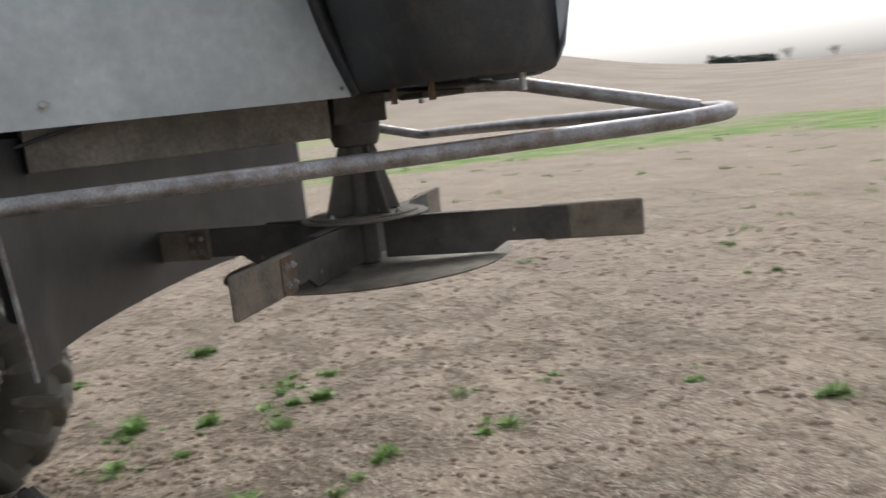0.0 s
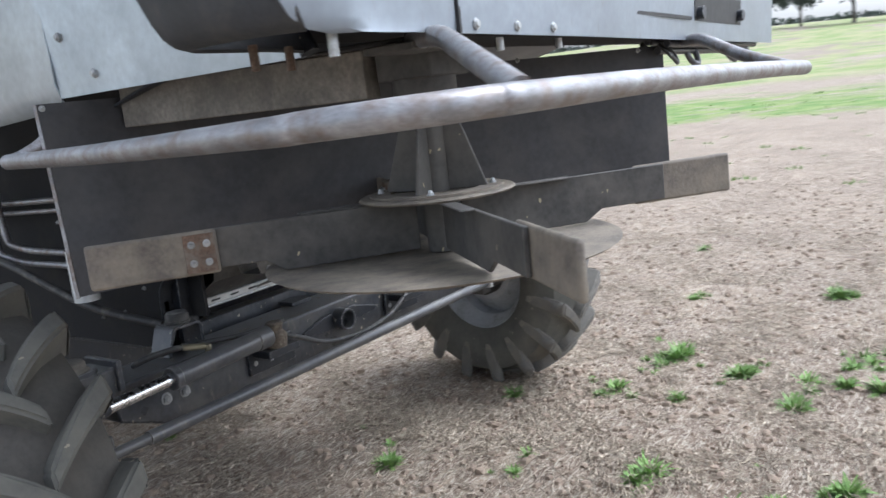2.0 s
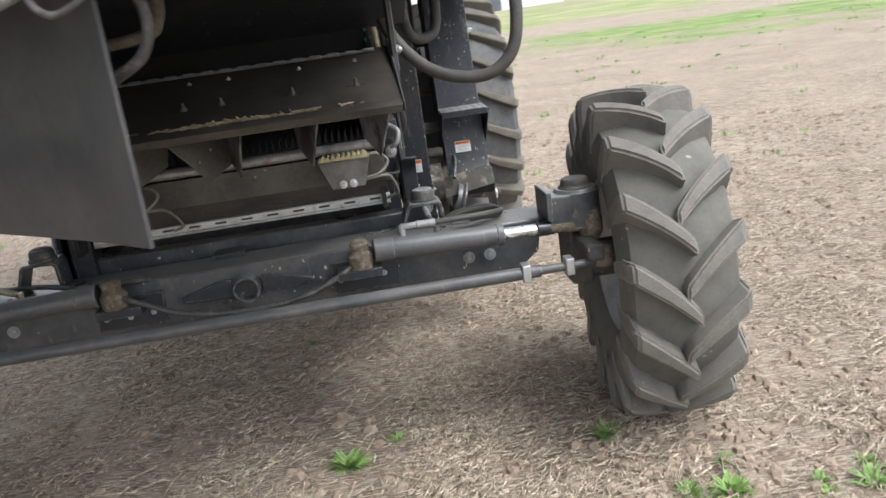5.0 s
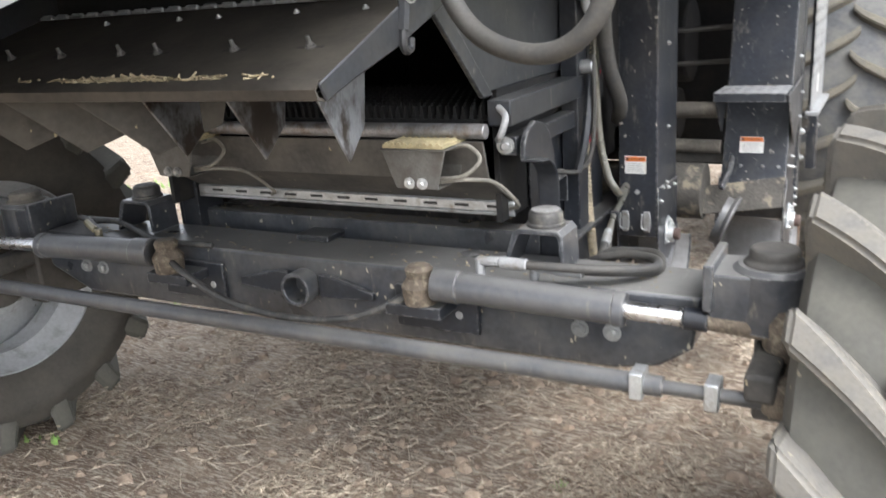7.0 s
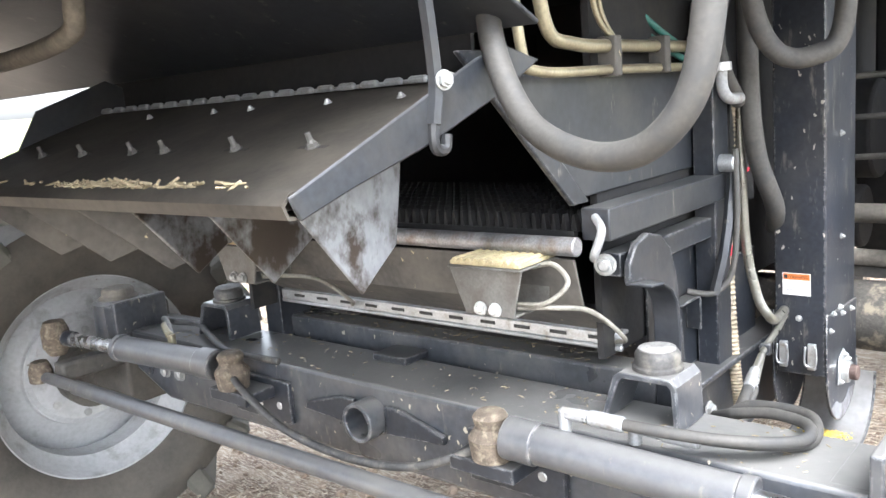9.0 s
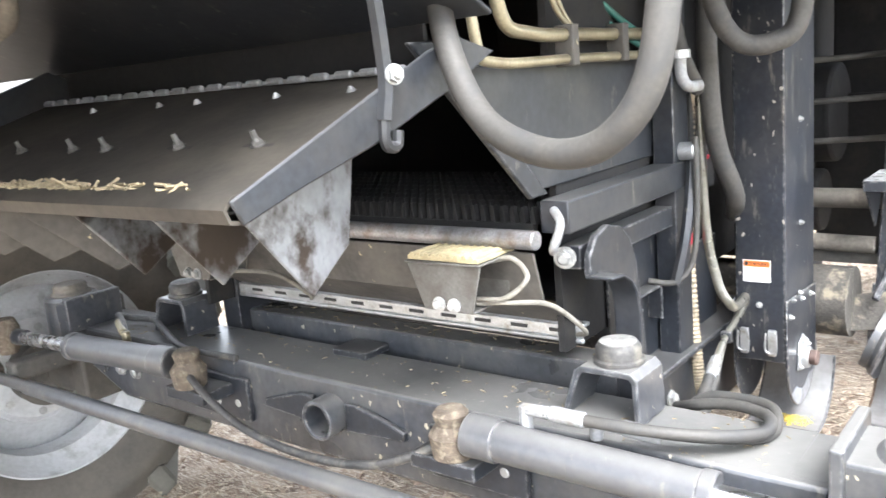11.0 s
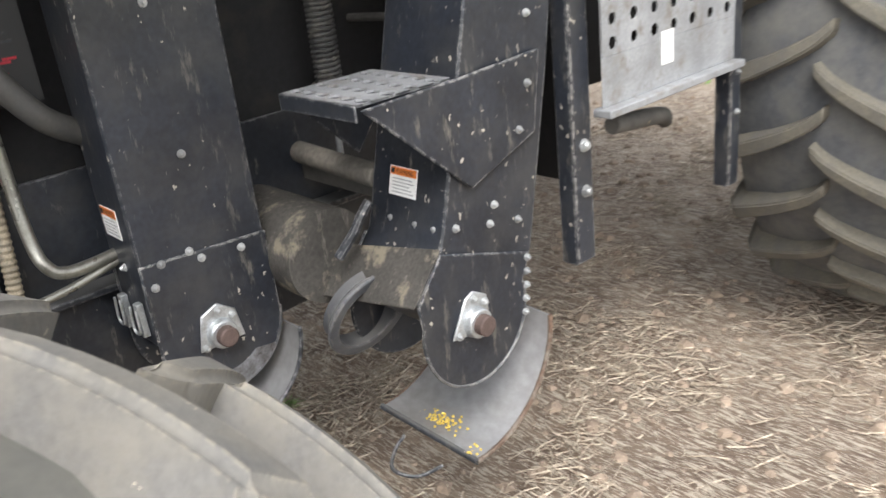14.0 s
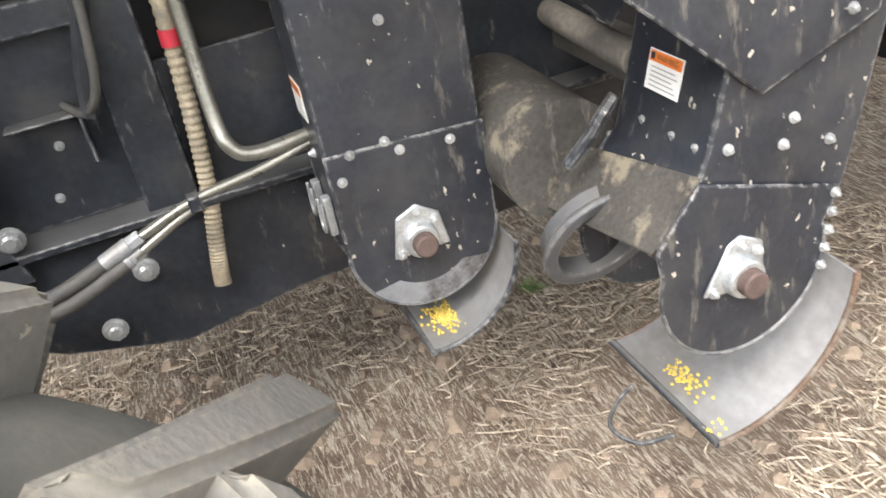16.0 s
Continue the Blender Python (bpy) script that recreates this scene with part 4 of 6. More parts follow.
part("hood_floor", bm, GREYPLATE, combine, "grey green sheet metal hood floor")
part("hood_pipe", tube(bmesh.new(), [(-1.15, -0.62, 1.60), (-0.4, -0.66, 1.595), (-0.05, -0.68, 1.61), (0.02, -0.69, 1.65), (0.03, -0.70, 1.75)], 0.017), TANTUBE, combine)

# -- hoses and pipes beside the hopper
runs = [
    ("suction_hose", HOSE, 0.0185, [(0.555, -0.33, 1.85), (0.58, -0.355, 1.62), (0.62, -0.39, 1.51), (0.70, -0.435, 1.42), (0.80, -0.465, 1.381), (0.885, -0.48, 1.387), (0.945, -0.485, 1.44), (0.968, -0.48, 1.53), (0.97, -0.465, 1.66), (0.955, -0.44, 1.9)]),
    ("oil_pipe", BRASS, 0.012, [(0.56, -0.20, 1.75), (0.56, -0.17, 1.57), (0.57, -0.10, 1.535), (0.57, 0.10, 1.530), (0.565, 0.48, 1.525)]),
    ("oil_pipe", BRASS, 0.009, [(0.56, -0.26, 1.70), (0.565, -0.25, 1.53), (0.57, -0.21, 1.492), (0.575, 0.05, 1.488), (0.57, 0.52, 1.482)]),
    ("oil_hose", HOSE, 0.021, [(0.69, 0.36, 1.80), (0.70, 0.37, 1.60), (0.73, 0.42, 1.50), (0.79, 0.46, 1.485), (0.84, 0.49, 1.54), (0.85, 0.50, 1.80)]),
    ("coolant_hose", HOSE, 0.022, [(0.64, 0.50, 1.80), (0.64, 0.51, 1.45), (0.64, 0.55, 1.28), (0.655, 0.62, 1.15), (0.62, 0.72, 1.08)]),
    ("coolant_hose", HOSE, 0.017, [(0.61, 0.36, 1.80), (0.615, 0.37, 1.60), (0.625, 0.40, 1.48), (0.62, 0.50, 1.40)]),
    ("steel_elbow", MUDZINC, 0.012, [(0.645, 0.345, 1.48), (0.645, 0.35, 1.435), (0.65, 0.37, 1.413), (0.65, 0.43, 1.410)]),
    ("green_tube", GREENHOSE, 0.007, [(0.45, 0.15, 1.75), (0.50, 0.22, 1.60), (0.56, 0.36, 1.50), (0.60, 0.46, 1.475)]),
    ("green_tube", GREENHOSE, 0.007, [(0.46, 0.13, 1.75), (0.51, 0.22, 1.62), (0.57, 0.36, 1.515), (0.61, 0.46, 1.485)]),
    ("cable", BRASS, 0.005, [(0.55, -0.02, 1.75), (0.555, 0.0, 1.60), (0.57, 0.04, 1.535)]),
    ("cable", BRASS, 0.005, [(0.55, 0.0, 1.75), (0.555, 0.02, 1.60), (0.57, 0.05, 1.535)]),
    ("wiring_loom", HOSE, 0.007, [(0.63, 0.45, 1.30), (0.635, 0.44, 1.15), (0.63, 0.42, 1.03), (0.60, 0.39, 0.985), (0.55, 0.36, 0.99)]),
    ("bent_pipe", TINPIPE, 0.0115, [(0.598, 0.560, 1.42), (0.606, 0.560, 1.10), (0.632, 0.558, 0.95), (0.655, 0.566, 0.896), (0.662, 0.60, 0.876), (0.654, 0.70, 0.878)]),
    ("brake_pipe", TINPIPE, 0.0075, [(0.655, 0.70, 0.868), (0.665, 0.60, 0.850), (0.675, 0.49, 0.838), (0.685, 0.39, 0.808)]),
    ("brake_pipe", TINPIPE, 0.0075, [(0.668, 0.50, 0.828), (0.678, 0.45, 0.812), (0.690, 0.385, 0.786)]),
    ("brake_hose", HOSE, 0.0115, [(0.687, 0.375, 0.803), (0.698, 0.28, 0.774), (0.705, 0.22, 0.772), (0.700, 0.145, 0.800)]),
    ("brake_hose", HOSE, 0.0115, [(0.692, 0.370, 0.781), (0.704, 0.28, 0.752), (0.710, 0.20, 0.750), (0.700, 0.113, 0.771)]),
]
for name, mat, r, pts in runs:
    part(name, tube(bmesh.new(), pts, r, 14), mat, combine, bevel=0)
loom = part("corrugated_loom", tube(bmesh.new(), [(0.585, 0.53, 1.42), (0.580, 0.545, 1.33), (0.574, 0.537, 1.05), (0.588, 0.520, 0.84), (0.610, 0.495, 0.70), (0.620, 0.488, 0.655)], 0.0120, 12, 34, 0.22), CONDUIT, combine, bevel=0)
part("tape", rod(bmesh.new(), (0.5740, 0.5375, 1.065), (0.5742, 0.5365, 1.040), 0.0155), REDTAPE, loom, bevel=0)
for y, z in ((0.385, 0.8065), (0.380, 0.7845)):
    bm = rod(bmesh.new(), (0.684, y + 0.018, z + 0.007), (0.686, y - 0.002, z), 0.0120, seg=6)
    rod(bm, (0.686, y - 0.002, z), (0.692, y - 0.045, z - 0.014), 0.0132, 0.0125, 12)
    part("hose_fitting", bm, MUDZINC, combine, bevel=0.001)
part("pipe_clamp", boxed((0.664, 0.482, 0.822), (0.688, 0.500, 0.848)), BLACK, combine)
part("clamp", rod(bmesh.new(), (0.645, 0.345, 1.47), (0.645, 0.345, 1.487), 0.021), GALV, combine, bevel=0.001)
for y in (0.02, 0.22, 0.40):
    part("pipe_clip", boxed((0.552, y - 0.012, 1.475), (0.590, y + 0.012, 1.548)), DUSTY, combine)


# -- grain elevators
def decal(parent, at, right, up, w, h):
    """A warning decal: orange header, white field, bars for small print."""
    at, r, u = Vector(at), Vector(right), Vector(up)
    out = r.cross(u).normalized()

    def card(name, x0, x1, y0, y1, lift, mat, par):
        bm = bmesh.new()
        v = [at + r * (x * w) + u * (y * h) + out * z for z in (0.0, lift) for x, y in ((x0, y0), (x1, y0), (x1, y1), (x0, y1))]
        vs = [bm.verts.new(p) for p in v]
        bm.faces.new(vs[:4]), bm.faces.new(vs[4:])
        for k in range(4):
            bm.faces.new((vs[k], vs[(k + 1) % 4], vs[4 + (k + 1) % 4], vs[4 + k]))
        return part(name, bm, mat, par, bevel=0, smooth=False)
    d = card("decal", 0, 1, 0, 1, 0.0012, WHITE, parent)
    tagged(d, "white warning decal with an orange header")
    card("decal_header", 0.03, 0.97, 0.70, 0.97, 0.0018, ORANGE, d)
    for i in range(5):
        card("print_line", 0.12, 0.9 - 0.07 * (i % 3), 0.10 + i * 0.115, 0.135 + i * 0.115, 0.0017, PRINT, d)
    card("warning_mark", 0.06, 0.18, 0.75, 0.92, 0.0022, INK, d)
    txt = bpy.data.curves.new("warning_word", "FONT")
    txt.body, txt.size, txt.align_x, txt.align_y = "WARNING", h * 0.22, "CENTER", "CENTER"
    o = new("warning_word", txt)
    txt.materials.append(INK)
    o.matrix_world = Matrix.Translation(at + r * w * 0.56 + u * h * 0.835 + out * 0.0026) @ Matrix((r, u, out)).transposed().to_4x4()
    o.scale = (0.85, 1, 1)
    o.parent = d


def bearing(parent, at, corners, r):
    """A pressed zinc flange with a shaft stub on a face that looks along +x."""
    bm = bmesh.new()
    plate(bm, corners, "x", at[0], at[0] + 0.006)
    rod(bm, at, (at[0] + 0.022, at[1], at[2]), r * 1.45, r * 1.3, 28)
    f = part("bearing_flange", bm, GALV, parent, "zinc bearing flange")
    part("shaft_end", rod(bmesh.new(), (at[0], at[1], at[2]), (at[0] + 0.040, at[1], at[2]), r * 0.92, seg=24), RUSTBOLT, f)
    for y, z in corners[:3:2] + corners[3:4]:
        bolt(SMALL, (at[0] + 0.006, at[1] + (y - at[1]) * 0.74, at[2] + (z - at[2]) * 0.74), (1, 0, 0), f)


def arc(cy, cz, r, a0, a1, n=18):
    return [(cy + r * math.cos(radians(a0 + (a1 - a0) * i / n)), cz + r * math.sin(radians(a0 + (a1 - a0) * i / n))) for i in range(n + 1)]


# clean grain elevator
ya, yb, za = 0.682, 0.930, 0.70
bm = boxed((0.632, ya, 0.715), (0.752, yb, 2.2))
elev = part("grain_elevator", bm, SPLASHED, combine, "black grain elevator leg spattered with chaff", bevel=0.004)
for x in (0.754, 0.628):
    bm = bmesh.new()
    plate(bm, [(yb + 0.002, 0.86), (ya - 0.002, 0.875)] + arc((ya + yb) / 2, za, 0.126, 180, 360), "x", x - 0.003, x + 0.003)
    part("boot_plate", bm, SPLASHED, elev)
bm = bmesh.new()
plate(bm, arc(0.806, 0.70, 0.126, 215, 325, 14) + arc(0.806, 0.70, 0.085, 310, 230, 10), "x", 0.7575, 0.7590)
part("bare_metal_patch", bm, WORN, elev, bevel=0)
bearing(elev, (0.757, 0.797, 0.70), [(0.75, 0.675), (0.845, 0.675), (0.835, 0.735), (0.80, 0.76), (0.765, 0.745)], 0.021)
for y, z in ((0.875, 0.845), (0.775, 0.873), (0.795, 0.853), (0.72, 0.868), (0.805, 1.045), (0.80, 1.30), (0.80, 1.55), (0.70, 0.83)):
    bolt(SMALL, (0.757 if z < 0.88 else 0.752, y, z), (1, 0, 0), elev)
decal(elev, (0.652, ya - 0.001, 0.918), (1, 0, 0), (0, 0, 1), 0.066, 0.055)
bolt(SMALL, (0.69, ya, 0.86), (0, -1, 0), elev)
for x in (0.655, 0.722):
    bm = boxed((x - 0.009, ya - 0.014, 0.735), (x + 0.009, ya - 0.001, 0.80))
    tube(bm, [(x - 0.012, ya - 0.018, 0.795), (x - 0.012, ya - 0.02, 0.75), (x + 0.012, ya - 0.02, 0.75), (x + 0.012, ya - 0.018, 0.795)], 0.003, 6, 5)
    part("latch", bm, GALV, elev)
a = arc(0.79, 0.655, 0.150, 2, -98, 16)
bm = sheet(bmesh.new(), [(0.625, y, z) for y, z in a], [(0.80, y, z) for y, z in a], 0.004)
rimline = [(0.757, y, z) for y, z in arc(0.806, 0.70, 0.125, 180, 360)]
part("plate_rim", tube(bmesh.new(), rimline, 0.003, 6, curve=False), ROD, elev, bevel=0)
boot = part("cleanout_door", bm, SATIN, elev, "open curved cleanout door with grain in it", bevel=0)
for x in (0.625, 0.80):
    part("door_rim", tube(bmesh.new(), [(x, y, z) for y, z in a], 0.0045, 8, curve=False), BLACK, boot, bevel=0)


def grains(parent, n, centre, spread, mat, seed, name="spilled_grain"):
    g = random.Random(seed)
    bm = bmesh.new()
    for _ in range(n):
        p = Vector([c + g.gauss(0, 1) * s for c, s in zip(centre, spread)])
        bmesh.ops.create_icosphere(bm, subdivisions=1, radius=g.uniform(0.0028, 0.0038), matrix=Matrix.Translation(p))
    return tagged(part(name, bm, mat, parent, bevel=0), kind="stuff")


part("door_lip", rod(bmesh.new(), (0.622, *a[-1]), (0.803, *a[-1]), 0.0055, seg=10), BLACK, boot, bevel=0)
grains(boot, 260, (0.722, 0.826, 0.514), (0.022, 0.017, 0.0015), GRAIN, 2)

# tailings elevator with the boarding step
prof = [(1.52, 2.2), (1.49, 1.6), (1.40, 1.10), (1.325, 0.76)]
back = [(1.02, 0.752), (1.091, 0.835), (1.106, 0.880), (1.245, 1.40), (1.36, 2.2)]
bm = bmesh.new()
plate(bm, prof + [(1.30, 0.70), (1.05, 0.70)] + back, "x", 0.868, 1.075)
elev2 = part("tailings_elevator", bm, SPLASHED, combine, "black tailings elevator leg spattered with chaff", bevel=0.004)
for x in (1.079, 0.866):
    bm = bmesh.new()
    plate(bm, [(1.312, 0.752), (1.083, 0.830), (1.018, 0.748)] + arc(1.155, 0.672, 0.135, 165, 372, 22), "x", x - 0.003, x + 0.003)
    part("boot_plate", bm, SPLASHED, elev2)
bm = bmesh.new()
plate(bm, [(0.80, 0.985 + 0.0), (1.075, 1.015), (1.075, 1.09), (0.83, 1.06)], "z", 0, 0.004)
for v in bm.verts:
    v.co.z += 0.752 + (v.co.y - 1.02) * 1.14
part("access_plate", bm, CAKED, elev2)
part("door_handle", tube(bmesh.new(), [(0.905, 1.075, 0.90), (0.905, 1.05, 0.875), (0.90, 1.035, 0.85), (0.885, 1.0, 0.805)], 0.010, 8), BLACK, elev2)
bearing(elev2, (1.082, 1.145, 0.672), [(1.085, 0.655), (1.185, 0.640), (1.18, 0.715), (1.145, 0.735), (1.125, 0.725)], 0.022)
for y, z in ((1.13, 0.862), (1.215, 0.842), (1.29, 0.826), (1.23, 0.875), (1.175, 0.98), (1.32, 1.00), (1.35, 1.20), (1.40, 1.45)):
    bolt(SMALL, (1.0755, y, z), (1, 0, 0), elev2)
for x in (0.93, 1.0, 1.05):
    bolt(SMALL, (x, 1.105, 0.862), (0, -1, 0.7), elev2)
for i in range(5):
    bolt(SMALL, (1.083, 1.30 - i * 0.004, 0.745 - i * 0.028), (1, 0, 0), elev2)
nrm = Vector((0, 0.139, 0.520)).normalized()
decal(elev2, (0.922, 1.1115, 0.907), (1, 0, 0), nrm, 0.076, 0.054)
a = arc(1.11, 0.608, 0.222, 0, -94, 18)
bm = sheet(bmesh.new(), [(0.845, y - 0.02, z + 0.035) for y, z in a], [(1.10, y + 0.005, z) for y, z in a], 0.004)
rimline = [(1.083, y, z) for y, z in arc(1.155, 0.672, 0.133, 190, 372, 22)]
part("plate_rim", tube(bmesh.new(), rimline, 0.003, 6, curve=False), ROD, elev2, bevel=0)
boot2 = part("cleanout_door", bm, SATIN, elev2, "open curved cleanout door of worn steel", bevel=0)
part("door_rim", tube(bmesh.new(), [(1.101, y + 0.005, z) for y, z in a], 0.0055, 8, curve=False), RUST, boot2, bevel=0)
part("door_rim", tube(bmesh.new(), [(0.845, y - 0.02, z + 0.035) for y, z in a], 0.0050, 8, curve=False), RUST, boot2, bevel=0)
part("door_lip", rod(bmesh.new(), (0.842, a[-1][0] - 0.02, a[-1][1] + 0.035), (1.103, a[-1][0] + 0.005, a[-1][1]), 0.007, seg=10), BLACK, boot2, bevel=0)
grains(boot2, 120, (0.945, 1.135, 0.413), (0.040, 0.012, 0.0015), GRAIN, 3)
grains(boot2, 14, (1.075, 1.12, 0.394), (0.008, 0.012, 0.003), GRAIN, 4)
part("door_spring", tube(bmesh.new(), [(0.93, 1.06, 0.395), (0.93, 1.03, 0.375), (0.97, 0.99, 0.37), (1.02, 1.01, 0.365), (1.03, 1.07, 0.36)], 0.004), BLACK, boot2)
# auger tube with its open end
bm = bmesh.new()
rod(bm, (-0.45, 1.02, 0.79), (0.83, 1.02, 0.79), 0.095, seg=32)
auger = part("auger_tube", bm, CAKED, combine, "dusty auger tube caked with chaff", bevel=0)
bm = bmesh.new()
lathe(bm, [(0.075, -0.01), (0.075, 0.03), (0.098, 0.03), (0.098, 0.022), (0.085, 0.01), (0.085, -0.01)], Matrix.Translation((0.885, 1.035, 0.690)) @ OUT_R @ pose(0, 0, 0, 0, 22, 0), 36)
part("auger_flange", bm, ROD, auger)
bm = rod(bmesh.new(), (-0.4, 1.22, 0.93), (0.86, 1.14, 0.92), 0.024)
rod(bm, (-0.4, 1.26, 1.03), (0.88, 1.25, 1.03), 0.029)
part("cross_shaft", bm, TANTUBE, combine)
part("cross_beam", boxed((-0.5, 1.16, 0.86), (0.86, 1.26, 0.895)), DUSTY, combine)

# covers between the frame and the elevators; the second is added to fill a dark gap
for y0, y1 in ((0.50, 0.76), (0.98, 1.40)):
    part("gap_cover", boxed((0.546, y0, 0.78), (0.555, y1, 1.02)), BLACK, combine, bevel=0.002)

cover = part("gap_cover", boxed((0.5325, 0.19, 0.807), (0.5385, 0.50, 1.10)), BLACK, combine, bevel=0.002)
for y, z in ((0.24, 1.04), (0.33, 0.93), (0.44, 0.93), (0.47, 1.06), (0.30, 0.85), (0.45, 0.85)):
    bolt(SMALL, (0.5385, y, z), (1, 0, 0), cover)
part("cover_bracket", boxed((0.539, 0.27, 0.975), (0.575, 0.38, 0.981)), BLACK, cover)
part("cover_bracket", boxed((0.539, 0.374, 0.90), (0.575, 0.380, 0.9745)), BLACK, cover)

# near-black sheet added to fill the dark gap behind the elevators
part("gap_cover", boxed((0.56, 1.70, 0.74), (0.92, 1.712, 1.30)), SHADEDARK, combine, bevel=0.002)

# boarding step
step = part("boarding_step", perforated(bmesh.new(), (0.862, 0.955, 1.122), (0.215, 0, 0), (0, 0.20, 0), 6, 4, 0.0125, 0.004, 1.25), MUDZINC, combine, "perforated zinc step tread caked with mud", bevel=0)
part("tread_lip", boxed((0.862, 0.950, 1.098), (1.077, 0.955, 1.126)), BLACK, step)
bm = bmesh.new()
plate(bm, [(0.955, 1.118), (1.172, 0.925), (1.345, 0.985), (1.37, 1.135), (1.16, 1.124)], "x", 1.081, 1.086)
part("gusset", bm, SPLASHED, step)
bm = bmesh.new()
plate(bm, [(0.955, 1.118), (1.10, 0.98), (1.20, 1.10)], "x", 0.860, 0.865)
part("gusset", bm, BLACK, step)
bolt(SMALL, (1.086, 1.33, 1.08), (1, 0, 0), step)
bolt(SMALL, (1.086, 1.30, 1.0), (1, 0, 0), step)

# ladder panel and its posts
bm = perforated(bmesh.new(), (1.10, 1.53, 1.085), (0, 0.50, 0), (0, 0, 0.37), 7, 8, 0.0135, 0.004)
ladder = part("ladder_panel", bm, MUDZINC, combine, "perforated zinc ladder panel between black posts", bevel=0)
part("panel_foot", boxed((1.100, 1.53, 0.985), (1.1035, 2.03, 1.085)), MUDZINC, ladder)
part("panel_lip", boxed((1.085, 1.52, 0.968), (1.13, 2.035, 0.985)), MUDZINC, ladder)
part("panel_rail", boxed((1.085, 1.52, 1.455), (1.135, 2.035, 1.475)), GALV, ladder)
bm = boxed((1.035, 1.462, 0.66), (1.075, 1.470, 2.2))
box(bm, (1.067, 1.470, 0.66), (1.075, 1.525, 2.2))
post = part("ladder_post", bm, SPLASHED, ladder)
bm = boxed((1.05, 2.04, 0.66), (1.09, 2.048, 2.2))
box(bm, (1.082, 2.048, 0.66), (1.09, 2.09, 2.2))
part("ladder_post", bm, SPLASHED, ladder)
for z in (0.915, 0.818):
    bolt(MID, (1.076, 1.498, z), (1, 0, 0), ladder)
    bolt(SMALL, (1.091, 2.07, z + 0.03), (1, 0, 0), ladder)
bm = boxed((1.1045, 1.73, 1.03), (1.1055, 1.775, 1.10))
part("decal", bm, WHITE, ladder, bevel=0)
part("panel_brace", tube(bmesh.new(), [(1.0, 1.9, 0.86), (1.05, 1.8, 0.90), (1.07, 1.6, 0.93)], 0.02), DUSTY, ladder)
# tension spring between the elevators
line = [(0.64 + 0.026 * math.cos(i * 0.7), 1.21 + 0.026 * math.sin(i * 0.7), 1.05 + 0.0011 * i * 1.05) for i in range(300)]
spring = part("tension_spring", tube(bmesh.new(), line, 0.0045, 6, curve=False), BLACKHOSE, combine, bevel=0)
part("spring_rod", rod(bmesh.new(), (0.64, 1.21, 0.86), (0.64, 1.21, 1.06), 0.007), GALV, spring)
part("spring_rod", rod(bmesh.new(), (0.64, 1.21, 1.39), (0.64, 1.21, 1.8), 0.007), GALV, spring)
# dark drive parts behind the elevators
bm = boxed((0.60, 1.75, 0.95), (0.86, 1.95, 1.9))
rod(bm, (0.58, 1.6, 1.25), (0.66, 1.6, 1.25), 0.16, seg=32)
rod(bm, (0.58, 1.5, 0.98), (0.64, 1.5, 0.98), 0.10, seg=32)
part("drive_case", bm, SHADEDARK, combine, bevel=0.01)
for z, y in ((1.30, 1.33), (1.18, 1.35), (1.42, 1.36)):
    part("control_rod", rod(bmesh.new(), (0.55, y, z), (0.90, y + 0.03, z + 0.01), 0.009), DUSTY, combine, bevel=0)
bm = boxed((0.585, 0.52, 1.16), (0.592, 0.66, 1.40))
sign = part("lubrication_sign", bm, INK, combine, "dark lubrication chart sign with pale lines", bevel=0)
rng = random.Random(8)
for i in range(14):
    z = 1.20 + rng.random() * 0.15
    y = 0.545 + rng.random() * 0.07
    part("print_line", boxed((0.592, y, z), (0.5935, y + 0.02 + 0.02 * rng.random(), z + 0.004)), GREYPLATE if i % 4 else REDTAPE, sign, bevel=0)

# -- body above, out of view: closes the machine and blocks light from above
part("body_shell", boxed((-1.22, -0.30, 1.90), (0.64, 3.6, 3.3)), SHADEDARK, combine, "dark underside of the machine body", bevel=0)
# unseen roof added to shade the elevators and hopper
part("shade_overhang", boxed((0.645, -0.28, 1.80), (1.22, 3.6, 3.2)), SHADEDARK, combine, bevel=0)
part("body_core", boxed((-0.54, 1.48, 1.0), (0.52, 3.0, 1.895)), SHADEDARK, combine, bevel=0)
part("body_floor", boxed((-0.56, -0.2, 1.77), (0.62, 1.475, 1.895)), SHADEDARK, combine, bevel=0)
part("front_axle", rod(bmesh.new(), (-1.1, 3.07, 0.84), (1.1, 3.07, 0.84), 0.16, seg=24), SHADEDARK, combine, bevel=0)

# -- straw hood at the rear
def loft(bm, rows, thick):
    """A thick skin through equally long rows of points."""
    g = [[bm.verts.new(p) for p in row] for row in rows]
    fs = [bm.faces.new((a[k], a[k + 1], b[k + 1], b[k])) for a, b in zip(g, g[1:]) for k in range(len(a) - 1)]
    bmesh.ops.recalc_face_normals(bm, faces=fs)
    bmesh.ops.solidify(bm, geom=fs, thickness=thick)
    return bm


bm = bmesh.new()
# hood roof, out of view: outlined for the shade it throws below
outline = [(-1.26, -0.20), (-1.25, -0.75), (-1.22, -1.36), (-1.56, -1.415), (-1.615, -1.44), (-1.64, -1.50), (-1.64, -1.60), (-1.60, -1.675), (-1.2, -1.672), (-0.6, -1.65), (1.40, -1.53), (1.40, -1.36), (0.8, -1.24), (0.64, -0.2)]
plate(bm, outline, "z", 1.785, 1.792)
hood = part("straw_hood", bm, SHADEDARK, combine, "rear straw hood with silver sides and black corner", bevel=0)
